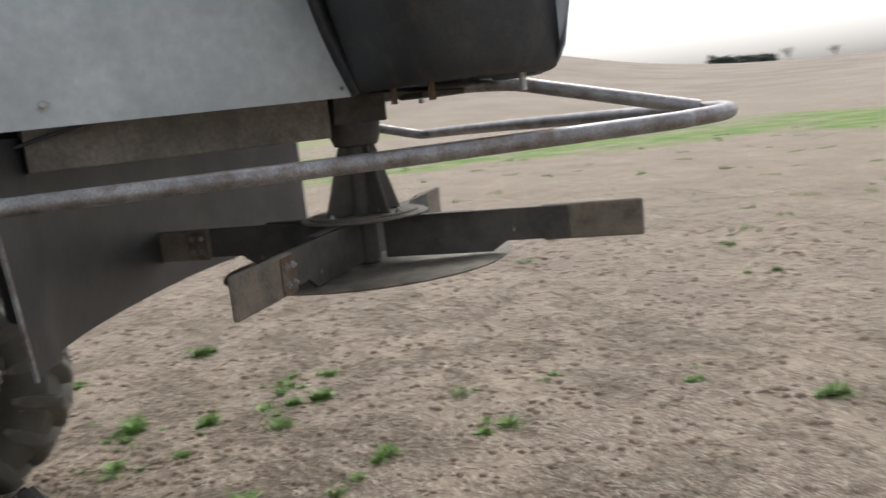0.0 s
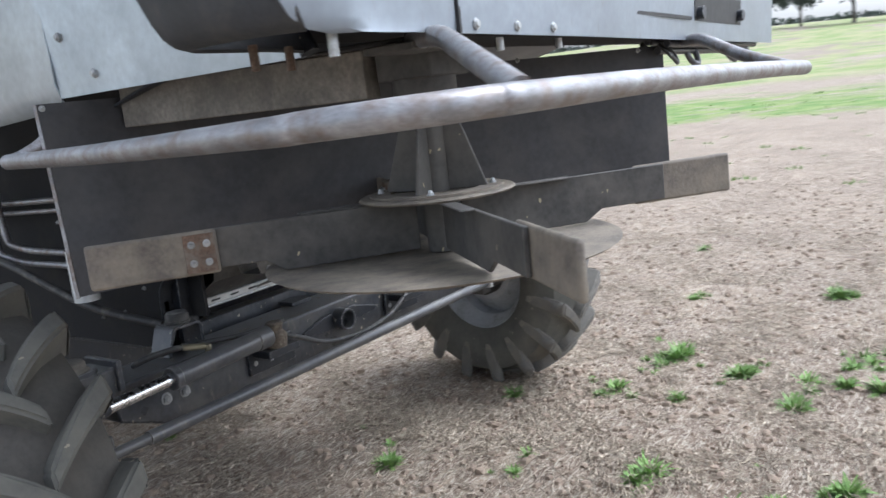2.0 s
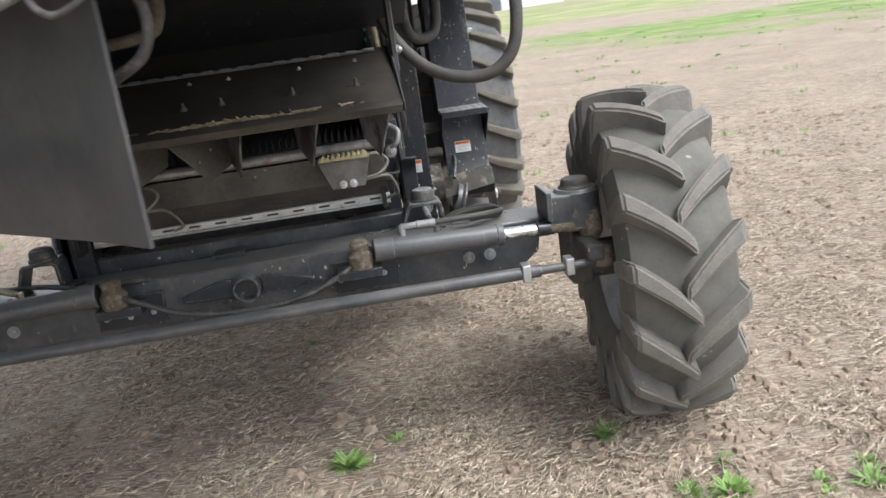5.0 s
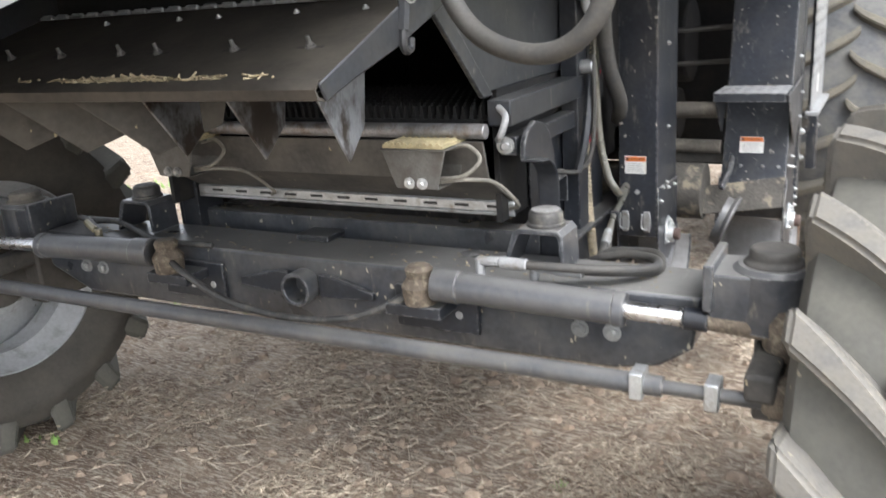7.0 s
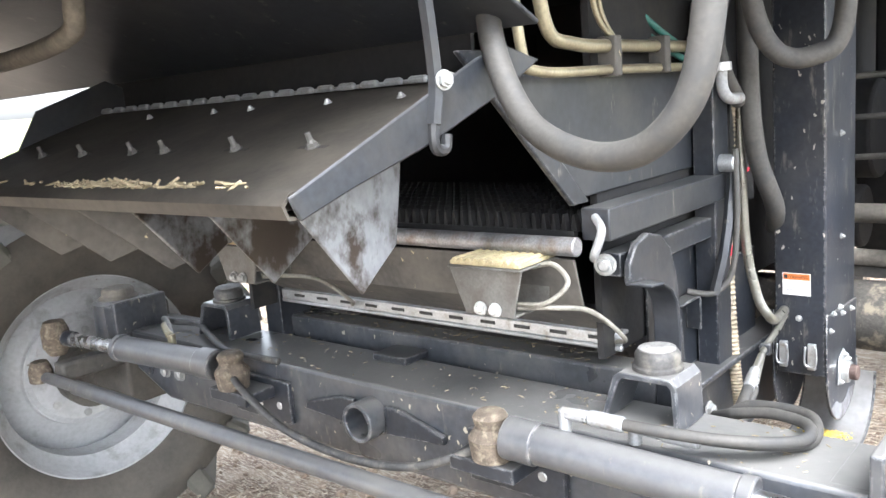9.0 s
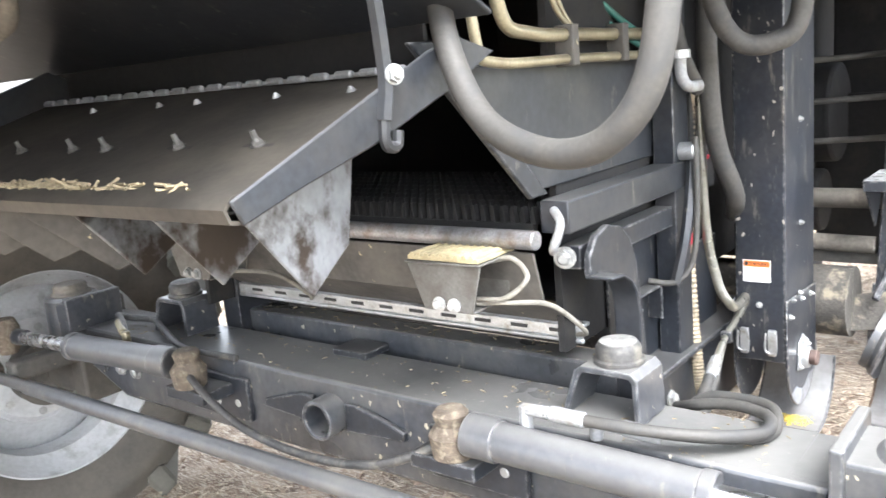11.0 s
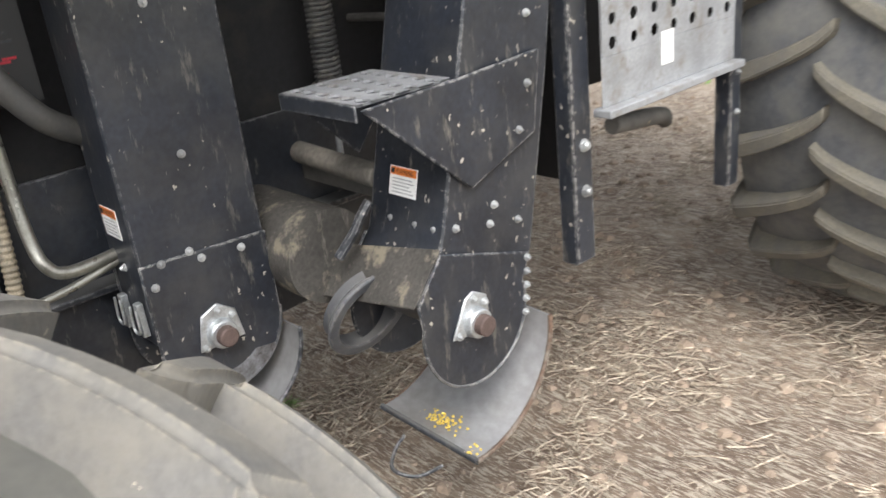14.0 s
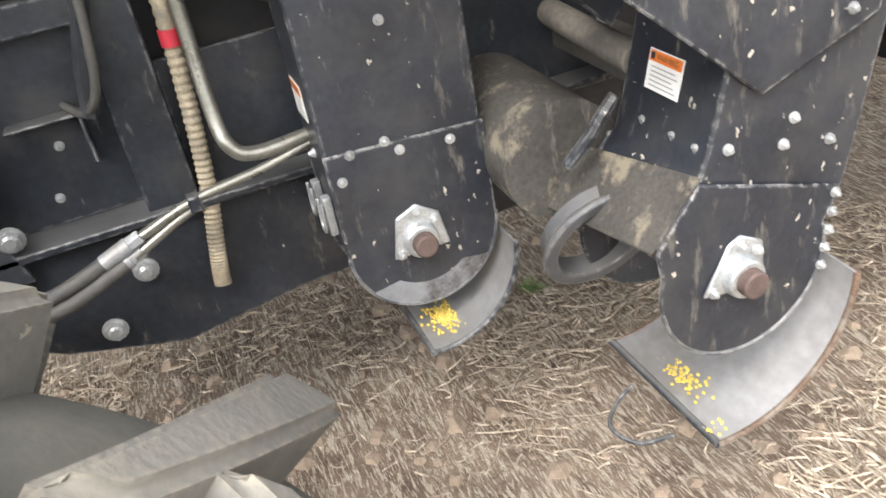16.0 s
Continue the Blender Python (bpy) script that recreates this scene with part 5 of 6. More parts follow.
bm = sheet(bmesh.new(), [(-1.274, -0.555, 1.721), (-1.265, -0.9, 1.723), (-1.245, -1.36, 1.726)], [(-1.31, -0.535, 2.30), (-1.30, -0.9, 2.30), (-1.268, -1.245, 2.30)], 0.006)
side = part("side_panel", bm, SILVER, hood, "smooth galvanised side panel", bevel=0)
for p in ((-1.284, -0.618, 1.860), (-1.2755, -0.721, 1.766), (-1.254, -1.322, 1.843), (-1.249, -1.335, 1.747)):
    bolt(MID if p[1] > -1 else SMALL, p, (-1, 0, 0), side)
bm = sheet(bmesh.new(), [(-1.255, -0.565, 1.700), (-1.272, -0.565, 1.715), (-1.285, -0.565, 1.755), (-1.29, -0.565, 2.3)], [(-1.22, 0.9, 1.62), (-1.255, 0.9, 1.64), (-1.28, 0.9, 1.70), (-1.30, 0.9, 2.3)], 0.006)
part("side_panel", bm, SILVER, hood, "curved galvanised side panel")
# black corner wing, rounded in plan and turned under at its lower edge
wing = [(-1.243, -1.366), (-1.40, -1.384), (-1.54, -1.402), (-1.59, -1.416), (-1.625, -1.446), (-1.645, -1.50), (-1.645, -1.59), (-1.63, -1.65), (-1.597, -1.700)]
rows = []
for z, tuck in ((1.732, 0.030), (1.738, 0.014), (1.752, 0.004), (1.775, 0.0), (1.85, 0.0), (2.05, 0.0), (2.30, 0.0)):
    up = (z - 1.732) / 0.578
    row = []
    for i, (x, y) in enumerate(wing):
        inward = Vector((-1.40 - x, -1.55 - y)).normalized() * tuck if i else Vector((0, 0))
        row.append((x + inward.x - (0.03 if i < 2 else 0.09) * up, y + inward.y + (0.15 if i < 2 else 0.25 if i < 5 else 0.07) * up, z))
    rows.append(row)
part("corner_wing", loft(bmesh.new(), rows, 0.006), HOODBLACK, hood, "black moulded corner of the hood", bevel=0)
part("wing_edge", tube(bmesh.new(), [(-1.247, -1.372, 1.732), (-1.262, -1.300, 1.92), (-1.282, -1.215, 2.28)], 0.019, 10), BLACK, hood, bevel=0)
# grey rear corner panel, its outer edge swept round at the bottom
rows = []
for z, x0 in ((1.728, -1.53), (1.734, -1.575), (1.75, -1.608), (1.78, -1.632), (1.90, -1.655), (2.30, -1.705)):
    up = (z - 1.728) / 0.58
    rows.append([(x0 + (-1.215 - 0.06 * up - x0) * k / 6, -1.708 - 0.05 * up + 0.022 * (k / 6) + (0.022 if k == 0 else 0), z) for k in range(7)])
part("rear_panel", loft(bmesh.new(), rows, 0.005), SHADESILVER, hood, "grey galvanised rear corner panel", bevel=0)


def rear_y(x):
    return -1.684 + 0.055 * (x + 1.2) if x > -0.7 else -1.684 + 0.035 * (x + 1.2)


def rear_z(x):
    return 1.726 - 0.016 * (x + 1.2)


rear = [-1.208, -0.7, 0.0, 0.7, 1.40]
bm = sheet(bmesh.new(), [(x, rear_y(x), rear_z(x)) for x in rear], [(x - 0.06, rear_y(x) - 0.05, 2.3) for x in rear], 0.006)
rp = part("rear_panel", bm, SHADESILVER, hood, "grey galvanised rear panel", bevel=0)
part("seam", boxed((-1.2145, -1.694, 1.726), (-1.2085, -1.680, 2.29), Matrix.Translation((0, 0, 0))), INK, rp, bevel=0)
for x in (-1.159, -1.007, -0.850, -0.690):
    bolt(MID, (x, rear_y(x) - 0.001, rear_z(x) + 0.016), (0, -1, 0), rp)
hatch = [-0.656, -0.35, 0.17]
bm = sheet(bmesh.new(), [(x, rear_y(x) - 0.009, 1.786 - 0.016 * (x + 0.656)) for x in hatch], [(x - 0.05, rear_y(x) - 0.055, 2.29) for x in hatch], 0.006)
part("access_hatch", bm, SHADESILVER, rp, bevel=0.002)
bm = sheet(bmesh.new(), [(x, rear_y(x) - 0.0085, 1.777 - 0.016 * (x + 0.656)) for x in hatch], [(x, rear_y(x) - 0.009, 1.786 - 0.016 * (x + 0.656)) for x in hatch], 0.007)
part("hatch_gap", bm, INK, rp, bevel=0)
# flat dark sheet on the panel, painted for the shade in a recess
recess = [0.215, 0.5, 0.82]
bm = sheet(bmesh.new(), [(x, rear_y(x) - 0.008, 1.762 - 0.016 * (x - 0.215)) for x in recess], [(x - 0.01, rear_y(x) - 0.016, 1.84) for x in recess], 0.004)
part("recess_patch", bm, INK, rp, bevel=0)
# two round black knobs at the recess
for x in (0.25, 0.775):
    part("recess_knob", rod(bmesh.new(), (x, rear_y(x) - 0.01, 1.785), (x, rear_y(x) - 0.035, 1.785), 0.020, seg=20), BLACK, rp, bevel=0.002)
for dy, dz in ((0.0, 0.0), (0.06, 0.012), (0.03, -0.018)):
    part("hood_rail", tube(bmesh.new(), [(0.05, -1.585 + dy, 1.700 + dz), (0.5, -1.555 + dy, 1.694 + dz), (1.30, -1.50 + dy, 1.686 + dz)], 0.012, 10), BLACK, hood, bevel=0)
for x, y in ((0.40, -1.556), (0.886, -1.539)):
    part("tow_loop", tube(bmesh.new(), [(x - 0.045, y + 0.03, 1.700), (x - 0.037, y + 0.01, 1.648), (x, y, 1.630), (x + 0.037, y + 0.01, 1.648), (x + 0.042, y + 0.03, 1.700)], 0.010), ROD, hood, bevel=0)
# near-black sheet standing for the shaded underside of the hood
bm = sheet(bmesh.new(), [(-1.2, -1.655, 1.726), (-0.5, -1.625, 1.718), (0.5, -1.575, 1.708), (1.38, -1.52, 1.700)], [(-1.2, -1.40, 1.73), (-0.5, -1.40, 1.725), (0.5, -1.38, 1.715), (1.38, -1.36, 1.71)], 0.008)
part("rear_sill", bm, SHADEDARK, hood)
for x, y in ((-0.988, -1.633), (-0.716, -1.621), (-1.50, -1.66), (-1.47, -1.46), (-1.35, -1.42)):
    part("hanger_stud", rod(bmesh.new(), (x, y, 1.74), (x, y, 1.698), 0.008, seg=10), GALV if y < -1.5 else RUST, hood, bevel=0.001)
# cross member behind the silver side, dusty tan, stepping up to the spreader's bearing
member = Matrix.Translation((-1.10, -1.02, 1.685)) @ pose(0, 0, 0, 0, 0, -80)
part("hood_beam", boxed((-0.36, -0.03, -0.050), (0.33, 0.03, 0.050), member), TANTUBE, hood, "tan dusty cross member")
part("beam_flange", boxed((-0.36, -0.05, 0.051), (0.33, 0.045, 0.057), member), DUSTY, hood)
bm = bmesh.new()
plate(bm, [(-1.33, 1.71), (-1.20, 1.71), (-1.16, 1.64), (-1.30, 1.64)], "x", -1.07, -1.062)
part("beam_bracket", bm, DUSTY, hood)

# rubber curtain round the spreader
pts = smooth_line([(-1.366, -0.592, 0), (-0.95, -0.74, 0), (-0.45, -1.03, 0), (-0.10, -1.33, 0), (0.108, -1.546, 0)], 6)
n = len(pts)
lo = [(p.x, p.y - (0.03 if i < 3 else 0), 1.250 + 0.012 * i / n) for i, p in enumerate(pts)]
hi = [(p.x, p.y, 1.710 - 0.012 * i / n) for i, p in enumerate(pts)]
curtain = part("curtain", sheet(bmesh.new(), lo, hi, 0.007), CURTAIN, combine, "black rubber curtain round the spreader", bevel=0)
part("edge_strip", sheet(bmesh.new(), [(-1.372, -0.596, 1.71), (-1.377, -0.628, 1.248)], [(-1.366, -0.591, 1.71), (-1.371, -0.622, 1.248)], 0.008), PIPE, curtain, bevel=0)
for p in ((-1.355, -0.603, 1.700), (-1.05, -0.705, 1.70), (-0.62, -0.925, 1.70), (-0.22, -1.225, 1.70), (0.05, -1.492, 1.69)):
    bolt(SMALL, p, (-0.35, -1, 0), curtain)

# drum added for the dark round shape past the curtain
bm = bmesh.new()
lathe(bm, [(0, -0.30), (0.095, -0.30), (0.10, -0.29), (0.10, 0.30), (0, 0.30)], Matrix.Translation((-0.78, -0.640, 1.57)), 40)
part("dark_drum", bm, SHADEDARK, combine, "dark upright drum", bevel=0)

# -- straw spreader at rest
HX, HY = -0.984, -1.437
hub = bmesh.new()
rod(hub, (HX, HY, 1.295), (HX, HY, 1.77), 0.032, seg=24)
box(hub, (HX - 0.070, HY - 0.070, 1.665), (HX + 0.070, HY + 0.070, 1.75))
lathe(hub, [(0.068, 0.055), (0.068, 0.02), (0.060, 0.0), (0.056, -0.01), (0.03, -0.012)], Matrix.Translation((HX, HY, 1.617)), 28)
spreader = part("straw_spreader", hub, DUSTY, combine, "straw spreader with paddles on a round plate", bevel=0.004)
bm = bmesh.new()
lathe(bm, [(0, 0.004), (0.165, 0.004), (0.17, 0.0), (0.165, -0.004), (0, -0.004)], Matrix.Translation((HX, HY, 1.422)), 56)
lathe(bm, [(0.10, 0.0045), (0.10, 0.009), (0.145, 0.009), (0.145, 0.0045)], Matrix.Translation((HX, HY, 1.422)), 48)
top = part("top_plate", bm, BELT, spreader, bevel=0)
for a in (30, 120, 210, 300):
    bolt(SMALL, (HX + 0.122 * math.cos(radians(a)), HY + 0.122 * math.sin(radians(a)), 1.431), (0, 0, 1), top)
bm = bmesh.new()
lathe(bm, [(0, 0.0), (0.10, 0.0), (0.375, 0.010), (0.385, 0.008), (0.375, 0.002), (0, -0.008)], Matrix.Translation((HX, HY, 1.293)), 72)
part("spinner_disc", bm, BELT, spreader, "worn spinner disc", bevel=0)
for a in (50, 140, 230, 320):
    m = Matrix.Translation((HX, HY, 1.418)) @ pose(0, 0, 0, 0, 0, a)
    bm = bmesh.new()
    plate(bm, [(0.05, -0.004), (0.54, -0.004), (0.54, -0.086), (0.38, -0.086), (0.34, -0.112), (0.05, -0.112)], "y", -0.005, 0.005)
    box(bm, (0.05, -0.035, -0.0045), (0.30, -0.0045, 0.0))
    bm.transform(m)
    part("paddle", bm, DUSTY, spreader)
    part("paddle_tip", boxed((0.47, 0.006, -0.092), (0.72, 0.020, -0.002), m), BELT, spreader, "scuffed rubber paddle tip", bevel=0.006)
    part("clamp_plate", boxed((0.475, 0.0205, -0.086), (0.535, 0.0245, -0.008), m), RUST, spreader, bevel=0.001)
    for r, z in ((0.49, -0.028), (0.52, -0.028), (0.49, -0.066), (0.52, -0.066)):
        o = bolt(SMALL, (0, 0, 0), (0, 0, 1), spreader)
        o.matrix_world = m @ Matrix.Translation((r, 0.0245, z)) @ pose(0, 0, 0, -90)
for a in (15, 105, 195, 285):
    m = Matrix.Translation((HX, HY, 0)) @ pose(0, 0, 0, 0, 0, a)
    bm = bmesh.new()
    plate(bm, [(0.03, 1.427), (0.118, 1.427), (0.056, 1.607), (0.03, 1.607)], "y", -0.004, 0.004)
    bm.transform(m)
    part("hub_gusset", bm, DUSTY, spreader)

# -- guard of bent tube round the spreader
bend = [(-1.30, -0.60, 1.665), (-1.36, -0.575, 1.615), (-1.405, -0.560, 1.592), (-1.437, -0.580, 1.588), (-1.455, -0.62, 1.588), (-1.62, -1.215, 1.595), (-1.775, -1.775, 1.607), (-1.790, -1.86, 1.610), (-1.785, -1.93, 1.612),
        (-1.745, -1.995, 1.614), (-1.68, -2.035, 1.615), (-1.617, -2.045, 1.615), (-1.2, -2.04, 1.612), (-0.6, -2.022, 1.602), (-0.20, -2.012, 1.592), (-0.13, -2.000, 1.590), (-0.09, -1.965, 1.594), (0.01, -1.81, 1.642), (0.085, -1.695, 1.692), (0.115, -1.655, 1.702), (0.16, -1.60, 1.702)]
guard = part("spreader_guard", tube(bmesh.new(), bend, 0.0175, 16, 7), PIPE, combine, "bent steel tube guard worn to rust", bevel=0)
part("guard_strut", tube(bmesh.new(), [(-1.20, -1.58, 1.726), (-1.27, -1.665, 1.724), (-1.335, -1.735, 1.716), (-1.39, -1.795, 1.698), (-1.617, -2.03, 1.622)], 0.017, 16), PIPE, guard, bevel=0)
part("strut_shoe", boxed((-1.27, -1.63, 1.708), (-1.12, -1.52, 1.722)), DUSTY, guard)
part("cable", tube(bmesh.new(), [(0.12, -1.48, 1.71), (0.165, -1.50, 1.64), (0.15, -1.50, 1.57), (0.08, -1.48, 1.53)], 0.010), BLACKHOSE, combine, bevel=0)
part("cable", tube(bmesh.new(), [(0.05, -1.56, 1.70), (0.03, -1.60, 1.665), (0.06, -1.61, 1.64), (0.10, -1.59, 1.66), (0.12, -1.55, 1.70)], 0.006), BLACKHOSE, combine, bevel=0)

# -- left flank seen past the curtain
flank = part("left_flank", boxed((-0.64, 0.10, 0.82), (-0.62, 2.2, 1.80)), SHADEDARK, combine, "dark left flank with pipes and bolts", bevel=0)
for y, z in ((0.2, 1.05), (0.2, 1.25), (0.5, 1.1), (0.7, 1.3), (0.35, 0.95), (0.5, 0.92)):
    bolt(SMALL, (-0.64, y, z), (-1, 0, 0), flank)
for pts, r, mat in (([(-0.70, 0.0, 1.42), (-0.72, 0.6, 1.40), (-0.72, 1.4, 1.38)], 0.012, PIPE), ([(-0.70, 0.0, 1.38), (-0.72, 0.6, 1.36), (-0.72, 1.4, 1.34)], 0.010, PIPE),
                    ([(-0.75, 0.9, 1.7), (-0.76, 0.9, 1.3), (-0.76, 0.8, 1.22), (-0.74, 0.5, 1.20)], 0.013, PIPE), ([(-0.75, 0.98, 1.7), (-0.76, 0.98, 1.26), (-0.76, 0.86, 1.17), (-0.74, 0.5, 1.15)], 0.013, PIPE),
                    ([(-0.66, 0.1, 0.92), (-0.75, 0.4, 1.0), (-0.80, 0.8, 1.15), (-0.75, 1.2, 1.2)], 0.016, BLACKHOSE)):
    part("flank_pipe", tube(bmesh.new(), pts, r, 12), mat, flank, bevel=0)
bm = bmesh.new()
lathe(bm, [(0, 0.10), (0.03, 0.10), (0.045, 0.085), (0.045, -0.10), (0, -0.10)], Matrix.Translation((-0.80, 0.32, 1.14)), 24)
part("fluid_bottle", bm, WHITE, flank, "white plastic fluid bottle", bevel=0)


# ---- weeds: separate plants near the walk ----
def weed_mesh(seed, leaves, size):
    g = random.Random(seed)
    verts, faces = [], []
    for i in range(leaves):
        a, tilt = g.uniform(0, 2 * math.pi), g.uniform(0.45, 1.45)
        L, w = size * g.uniform(0.35, 1.0), size * g.uniform(0.035, 0.075)
        d = Vector((math.cos(a), math.sin(a), 0))
        s = Vector((-d.y, d.x, 0))
        o = d * g.uniform(0, size * 0.25) + s * g.uniform(-size * .2, size * .2)
        b = len(verts)
        for t, ww in ((0, 0.4), (0.35, 1.0), (0.7, 0.8), (1.0, 0.05)):
            p = o + d * (L * t * math.sin(tilt)) + Vector((0, 0, L * (t * math.cos(tilt) - 0.35 * t * t * math.sin(tilt)) + 0.004))
            p.z = max(p.z, 0.003)
            verts += [tuple(p - s * w * ww), tuple(p + Vector((0, 0, -w * ww * 0.5))), tuple(p + s * w * ww)]
        for k in range(3):
            for j in range(2):
                q = b + 3 * k + j
                faces.append((q, q + 1, q + 4, q + 3))
    me = bpy.data.meshes.new("weed")
    me.from_pydata(verts, [], faces)
    me.materials.append(LEAF)
    me.shade_smooth()
    return me


WEEDS = [weed_mesh(i, n, s) for i, (n, s) in enumerate(((80, 0.105), (60, 0.09), (110, 0.125), (40, 0.07)))]
spots = [(1.20, -0.205), (0.43, 0.046), (0.24, -0.094), (-1.468, 1.192), (1.805, -1.20), (1.87, -0.775), (2.04, -0.827), (1.33, -0.63), (1.45, -0.686), (1.433, -1.021), (1.451, -1.573), (0.56, -0.64),
         (0.591, -1.203), (0.426, -1.58), (0.677, -1.933), (1.14, -3.124), (1.824, -1.234), (5.101, 2.237), (5.872, 3.303), (13.49, 7.416), (3.22, -0.51), (4.829, -0.053), (3.465, -1.405), (2.164, -1.794), (2.237, -2.095), (1.799, -1.55),
         (4.733, -4.254), (4.493, -4.922), (5.53, -5.965), (2.254, -1.746), (1.977, -0.812), (1.258, -2.615), (0.66, -2.618), (3.517, -6.72), (-0.062, -4.155), (0.586, -3.825), (2.291, -6.131), (2.079, -1.729), (1.79, -1.911), (0.546, 0.318), (0.055, 1.262)]
rng = random.Random(11)
for x, y in list(spots):
    if y < -0.4:
        spots += [(x + rng.gauss(0, 0.11), y + rng.gauss(0, 0.11)) for _ in range(2)]
for i, (x, y) in enumerate(spots):
    ob = new("weed", WEEDS[i % 4])
    k = (rng.uniform(0.75, 1.1) if i < 41 else rng.uniform(0.35, 0.7)) * (0.55 if y > 0 else 1)
    ob.matrix_world = Matrix.Translation((x, y, small_relief(x, y) - 0.003)) @ pose(0, 0, 0, 0, 0, rng.uniform(0, 360)) @ Matrix.Diagonal((k, k, k, 1))
    tagged(ob, "small bright green weed tuft growing in stubble", "weed", "weeds in the stubble")


def scatter(name, label, category, count, inner, outer, centre, make, mat, seed):
    """Many small pieces as one object."""
    g = random.Random(seed)
    verts, faces = [], []
    for _ in range(count):
        r = inner + (outer - inner) * g.random() ** 0.75
        a = g.uniform(0, 2 * math.pi)
        make(g, centre[0] + r * math.cos(a), centre[1] + r * math.sin(a), verts, faces)
    me = bpy.data.meshes.new(name)
    me.from_pydata(verts, [], faces)
    me.materials.append(mat)
    return tagged(new(name, me), label, category, kind="stuff")


def straw(g, x, y, verts, faces):
    if noise.noise((x * 2.2, y * 2.2, 9.0)) + 0.5 * noise.noise((x * 6, y * 6, 3.0)) < 0.09 and g.random() < 0.88:
        return
    far = 1.5 if math.hypot(x - 1, y + 0.5) > 4.6 else 1.0
    L, w, a = g.choice((0.02, 0.03, 0.04, 0.055, 0.075, 0.12)) * g.uniform(0.6, 1.2), g.uniform(0.0011, 0.0032) * far, g.gauss(0.5, 1.2)
    dx, dy = math.cos(a), math.sin(a)
    tip, bend = g.uniform(-0.01, 0.022), g.uniform(-0.01, 0.01)
    b = len(verts)
    for t in (-0.5, 0.0, 0.5):
        px, py = x + dx * L * t - dy * bend * (1 - 4 * t * t), y + dy * L * t + dx * bend * (1 - 4 * t * t)
        z = small_relief(px, py) + 0.006 + max(0, tip) * (t + 0.5) + g.uniform(0, 0.003)
        verts += [(px - dy * -w, py - dx * w, z), (px, py, z + w * 1.1), (px + dy * -w, py + dx * w, z)]
    for k in range(2):
        for j in range(2):
            q = b + 3 * k + j
            faces.append((q, q + 1, q + 4, q + 3))


def clod(g, x, y, verts, faces):
    r = g.choice((0.006, 0.010, 0.014, 0.024)) * g.uniform(0.6, 1.3)
    z = small_relief(x, y)
    b = len(verts)
    for i in range(5):
        a = i * 1.2566 + g.uniform(-.3, .3)
        verts.append((x + math.cos(a) * r * g.uniform(.8, 1.3), y + math.sin(a) * r * g.uniform(.8, 1.3), z - 0.003))
    for i in range(5):
        a = i * 1.2566 + g.uniform(-.3, .3)
        verts.append((x + math.cos(a) * r * 0.7, y + math.sin(a) * r * 0.7, z + r * g.uniform(.35, .7)))
    verts.append((x, y, z + r * 0.75))
    for i in range(5):
        j = (i + 1) % 5
        faces.append((b + i, b + j, b + 5 + j, b + 5 + i))
        faces.append((b + 5 + i, b + 5 + j, b + 10))


scatter("straw_litter", "pale dry straw pieces strewn over the soil", "straw", 115000, 0.0, 5.0, (0.9, -0.2), straw, STRAW, 21)
scatter("straw_litter", "pale dry straw pieces strewn farther out", "straw", 60000, 4.0, 11.0, (1.2, -1.2), straw, STRAW, 22)
scatter("soil_clods", "brown crumbs and clods of dry soil", "soil", 20000, 0.0, 8.0, (1.2, -0.6), clod, CLOD, 23)


def far_weed(g, x, y, verts, faces):
    z = soil_height(x, y)
    s = g.uniform(0.03, 0.09)
    for _ in range(8):
        a, b = g.uniform(0, 6.28), len(verts)
        ox, oy = x + g.gauss(0, s), y + g.gauss(0, s)
        h, w = s * g.uniform(0.5, 1.1), s * 0.25
        verts += [(ox - w * math.cos(a), oy - w * math.sin(a), z), (ox + w * math.cos(a), oy + w * math.sin(a), z), (ox + g.gauss(0, w), oy + g.gauss(0, w), z + h)]
        faces.append((b, b + 1, b + 2))


scatter("weed_patches", "scattered green weed tufts over the field", "weeds", 900, 4.0, 30.0, (3, 0), far_weed, LEAF, 31)


# ---- far trees and buildings ----
def tree(x, y, height, bare, seed, label):
    g = random.Random(seed)
    z0 = hill(x, y)
    e = thing("tree", label, "tree", "trees on the skyline", (x, y, z0 - 0.3))
    bm = bmesh.new()
    rod(bm, (0, 0, 0), (0, 0, height * 0.45), height * 0.03, height * 0.018, 8)
    tips = []
    for i in range(9):
        a, t = g.uniform(0, 6.28), g.uniform(0.25, 0.45)
        p = Vector((0, 0, height * t))
        q = p + Vector((math.cos(a), math.sin(a), g.uniform(0.7, 1.8))) * height * g.uniform(0.14, 0.26)
        rod(bm, p, q, height * 0.014, height * 0.006, 6)
        for _ in range(4):
            r = q + Vector((g.gauss(0, 1), g.gauss(0, 1), abs(g.gauss(0.7, 0.6)))) * height * 0.12
            rod(bm, q, r, height * 0.006, height * 0.002, 5)
            tips.append(r)
    part("trunk", bm, BARK, e, bevel=0)
    verts, faces = [], []
    for q in tips:
        for _ in range(60 if bare else 170):
            c = q + Vector((g.gauss(0, 1), g.gauss(0, 1), g.gauss(0, 0.8))) * height * (0.055 if bare else 0.06)
            s, b = height * (0.006 if bare else 0.017) * g.uniform(0.6, 1.6), len(verts)
            for _k in range(3):
                verts.append(tuple(c + Vector((g.gauss(0, 1), g.gauss(0, 1), g.gauss(0, 1))) * s))
            faces.append((b, b + 1, b + 2))
    me = bpy.data.meshes.new("crown")
    me.from_pydata(verts, [], faces)
    me.materials.append(BUDS if bare else FARLEAF)
    new("crown", me).parent = e


def on(az, dist):
    return dist * math.cos(radians(az)), dist * math.sin(radians(az))


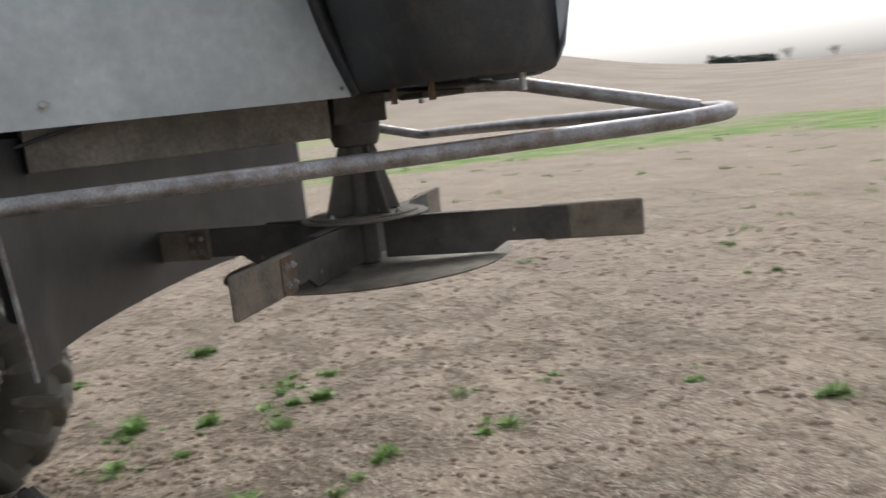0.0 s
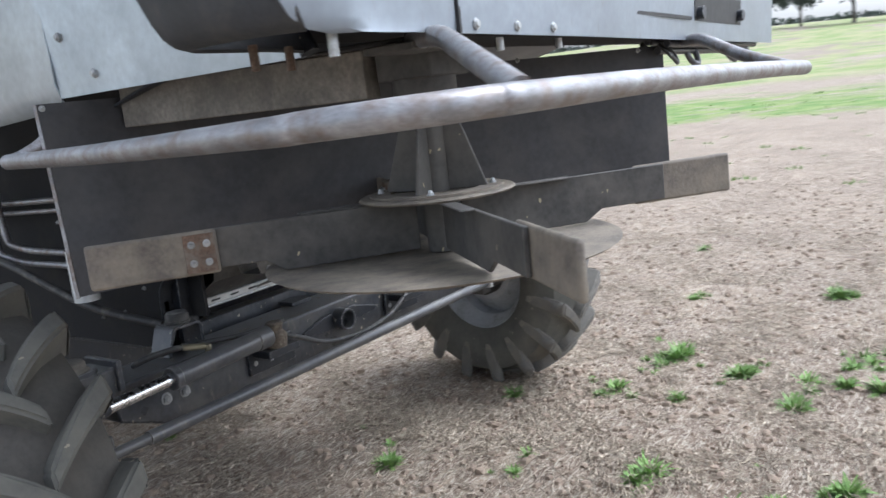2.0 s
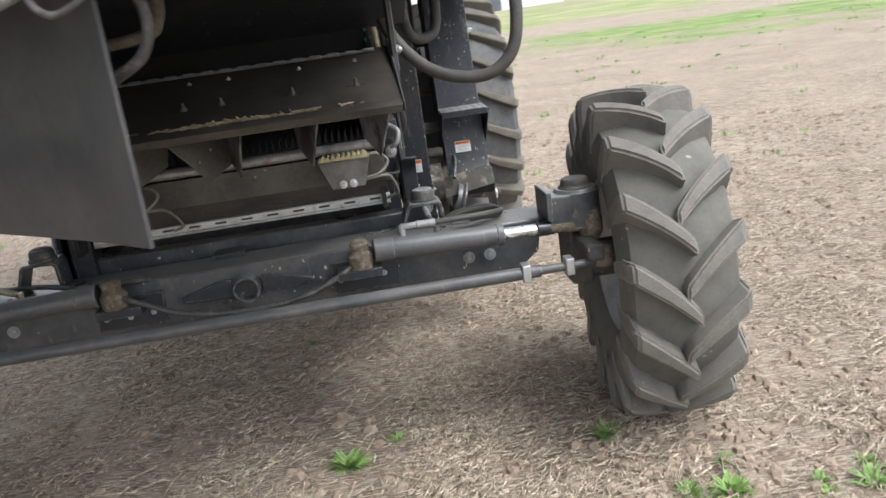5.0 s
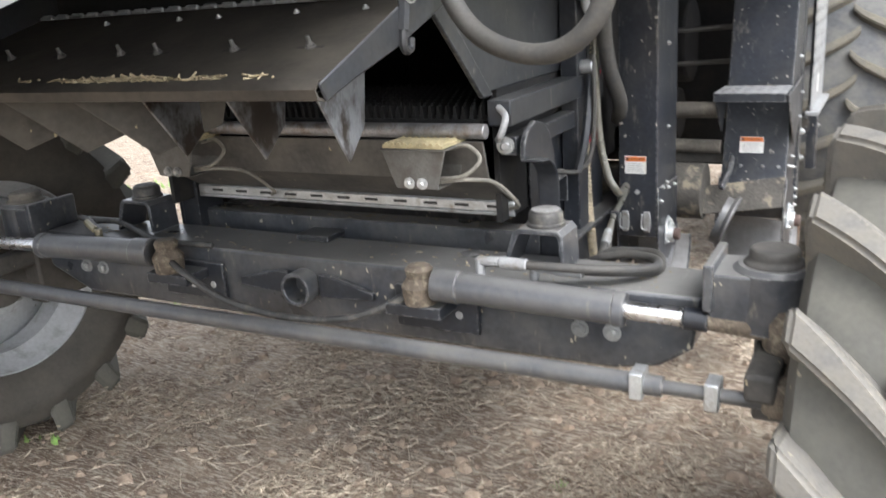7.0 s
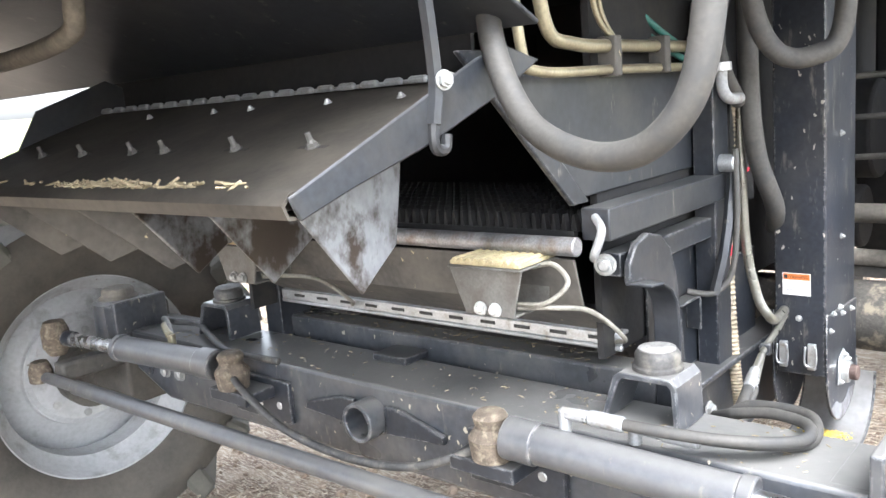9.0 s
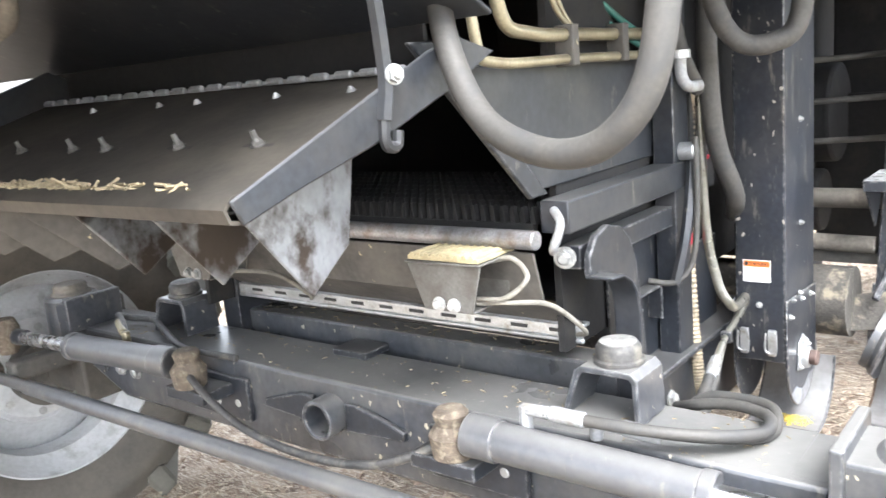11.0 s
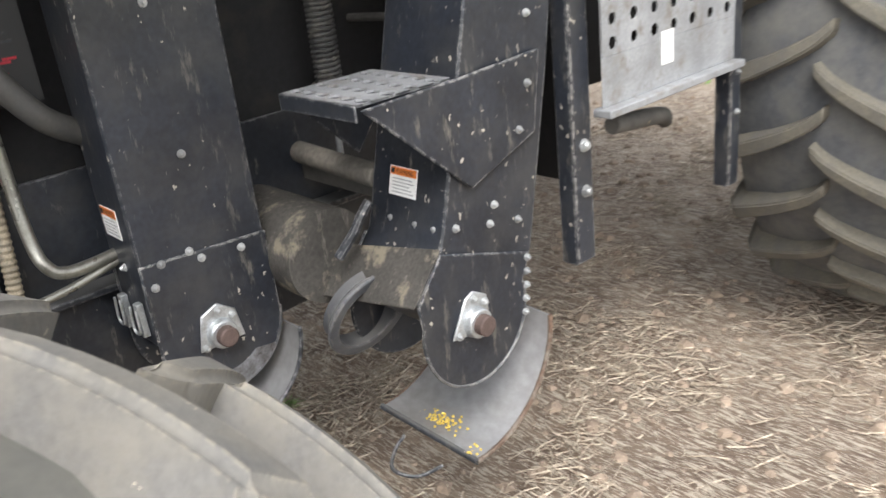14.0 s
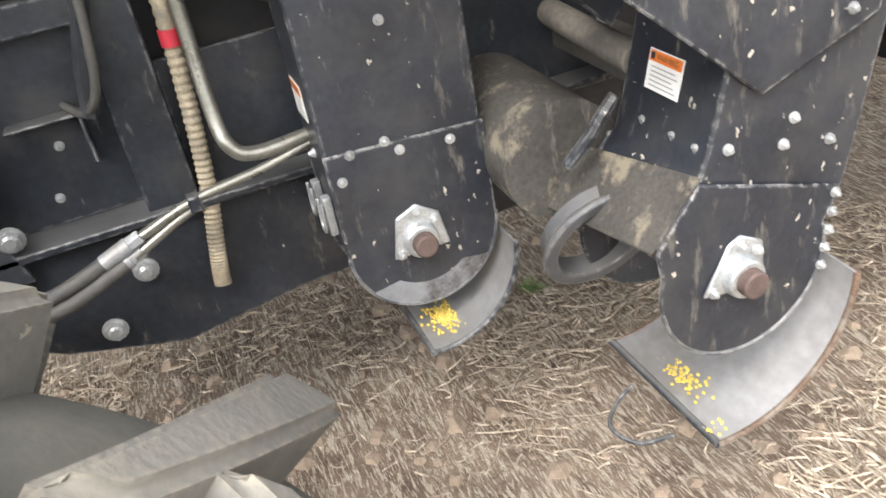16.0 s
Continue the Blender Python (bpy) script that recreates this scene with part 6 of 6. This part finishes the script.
for i, (az, d, h, bare) in enumerate(((-46.7, 250, 5, True), (-49.3, 250, 4.5, True), (-0.6, 235, 7, True), (-2.5, 236, 8, True), (-3.6, 238, 10, True), (-4.9, 238, 10, True), (-8.0, 238, 10, True), (-9.3, 238, 10, True),
                                      (-10.4, 238, 9, True), (-11.8, 240, 8, False), (8.5, 150, 11.5, False), (5.8, 152, 11, False), (11.5, 156, 9, False), (13.6, 160, 8, False), (-16.2, 240, 10, True), (1.6, 232, 4.5, False),
                                      (19, 230, 10, True), (22, 228, 10, True), (25, 226, 9, False), (63, 180, 9, False), (66, 182, 8, False), (58, 185, 8, False), (70, 190, 9, False))):
    x, y = on(az, d)
    tree(x, y, h, bare, 40 + i, "bare grey spring tree on the far skyline" if bare else "dark leafy tree on the far skyline")
g = random.Random(77)
verts, faces = [], []
for i in range(9000):
    az = g.uniform(-13, 75) if i % 12 else g.uniform(-46, -42)
    d = 236 + g.gauss(0, 2)
    x, y = on(az, d)
    hh = 1.2 + 1.3 * (0.5 + 0.5 * noise.noise((az * 0.35, 2.0, 0.0)))
    c = Vector((x, y, hill(x, y) + g.random() * hh))
    b = len(verts)
    for _k in range(3):
        verts.append(tuple(c + Vector((g.gauss(0, 1), g.gauss(0, 1), g.gauss(0, 0.7))) * 0.6))
    faces.append((b, b + 1, b + 2))
me = bpy.data.meshes.new("hedgerow")
me.from_pydata(verts, [], faces)
me.materials.append(FARLEAF)
tagged(new("hedgerow", me), "dark hedgerow along the far field edge", "hedge", kind="stuff")


def barn(x, y, w, d, h, turn, wallmat, label):
    e = thing("barn", label, "barn", "", (x, y, hill(x, y) - 0.2))
    e.rotation_euler = (0, 0, radians(turn))
    part("wall", boxed((-w / 2, -d / 2, 0), (w / 2, d / 2, h)), wallmat, e, bevel=0)
    bm = bmesh.new()
    plate(bm, [(-d / 2 - 0.4, h + 0.01), (d / 2 + 0.4, h + 0.01), (0, h + d * 0.28)], "x", -w / 2 - 0.4, w / 2 + 0.4)
    part("roof", bm, ROOF, e, bevel=0)
    for k in range(3):
        part("door", boxed((-w / 2 + 2 + k * 5, -d / 2 - 0.06, 0), (-w / 2 + 5 + k * 5, -d / 2 - 0.01, h * 0.7)), ROOF, e, bevel=0)


barn(*on(82, 95), 22, 11, 3.6, 5, BARN, "low pale farm shed with a dark roof")
barn(*on(170, 70), 24, 12, 5.0, 80, BARN, "large pale sheet metal barn")
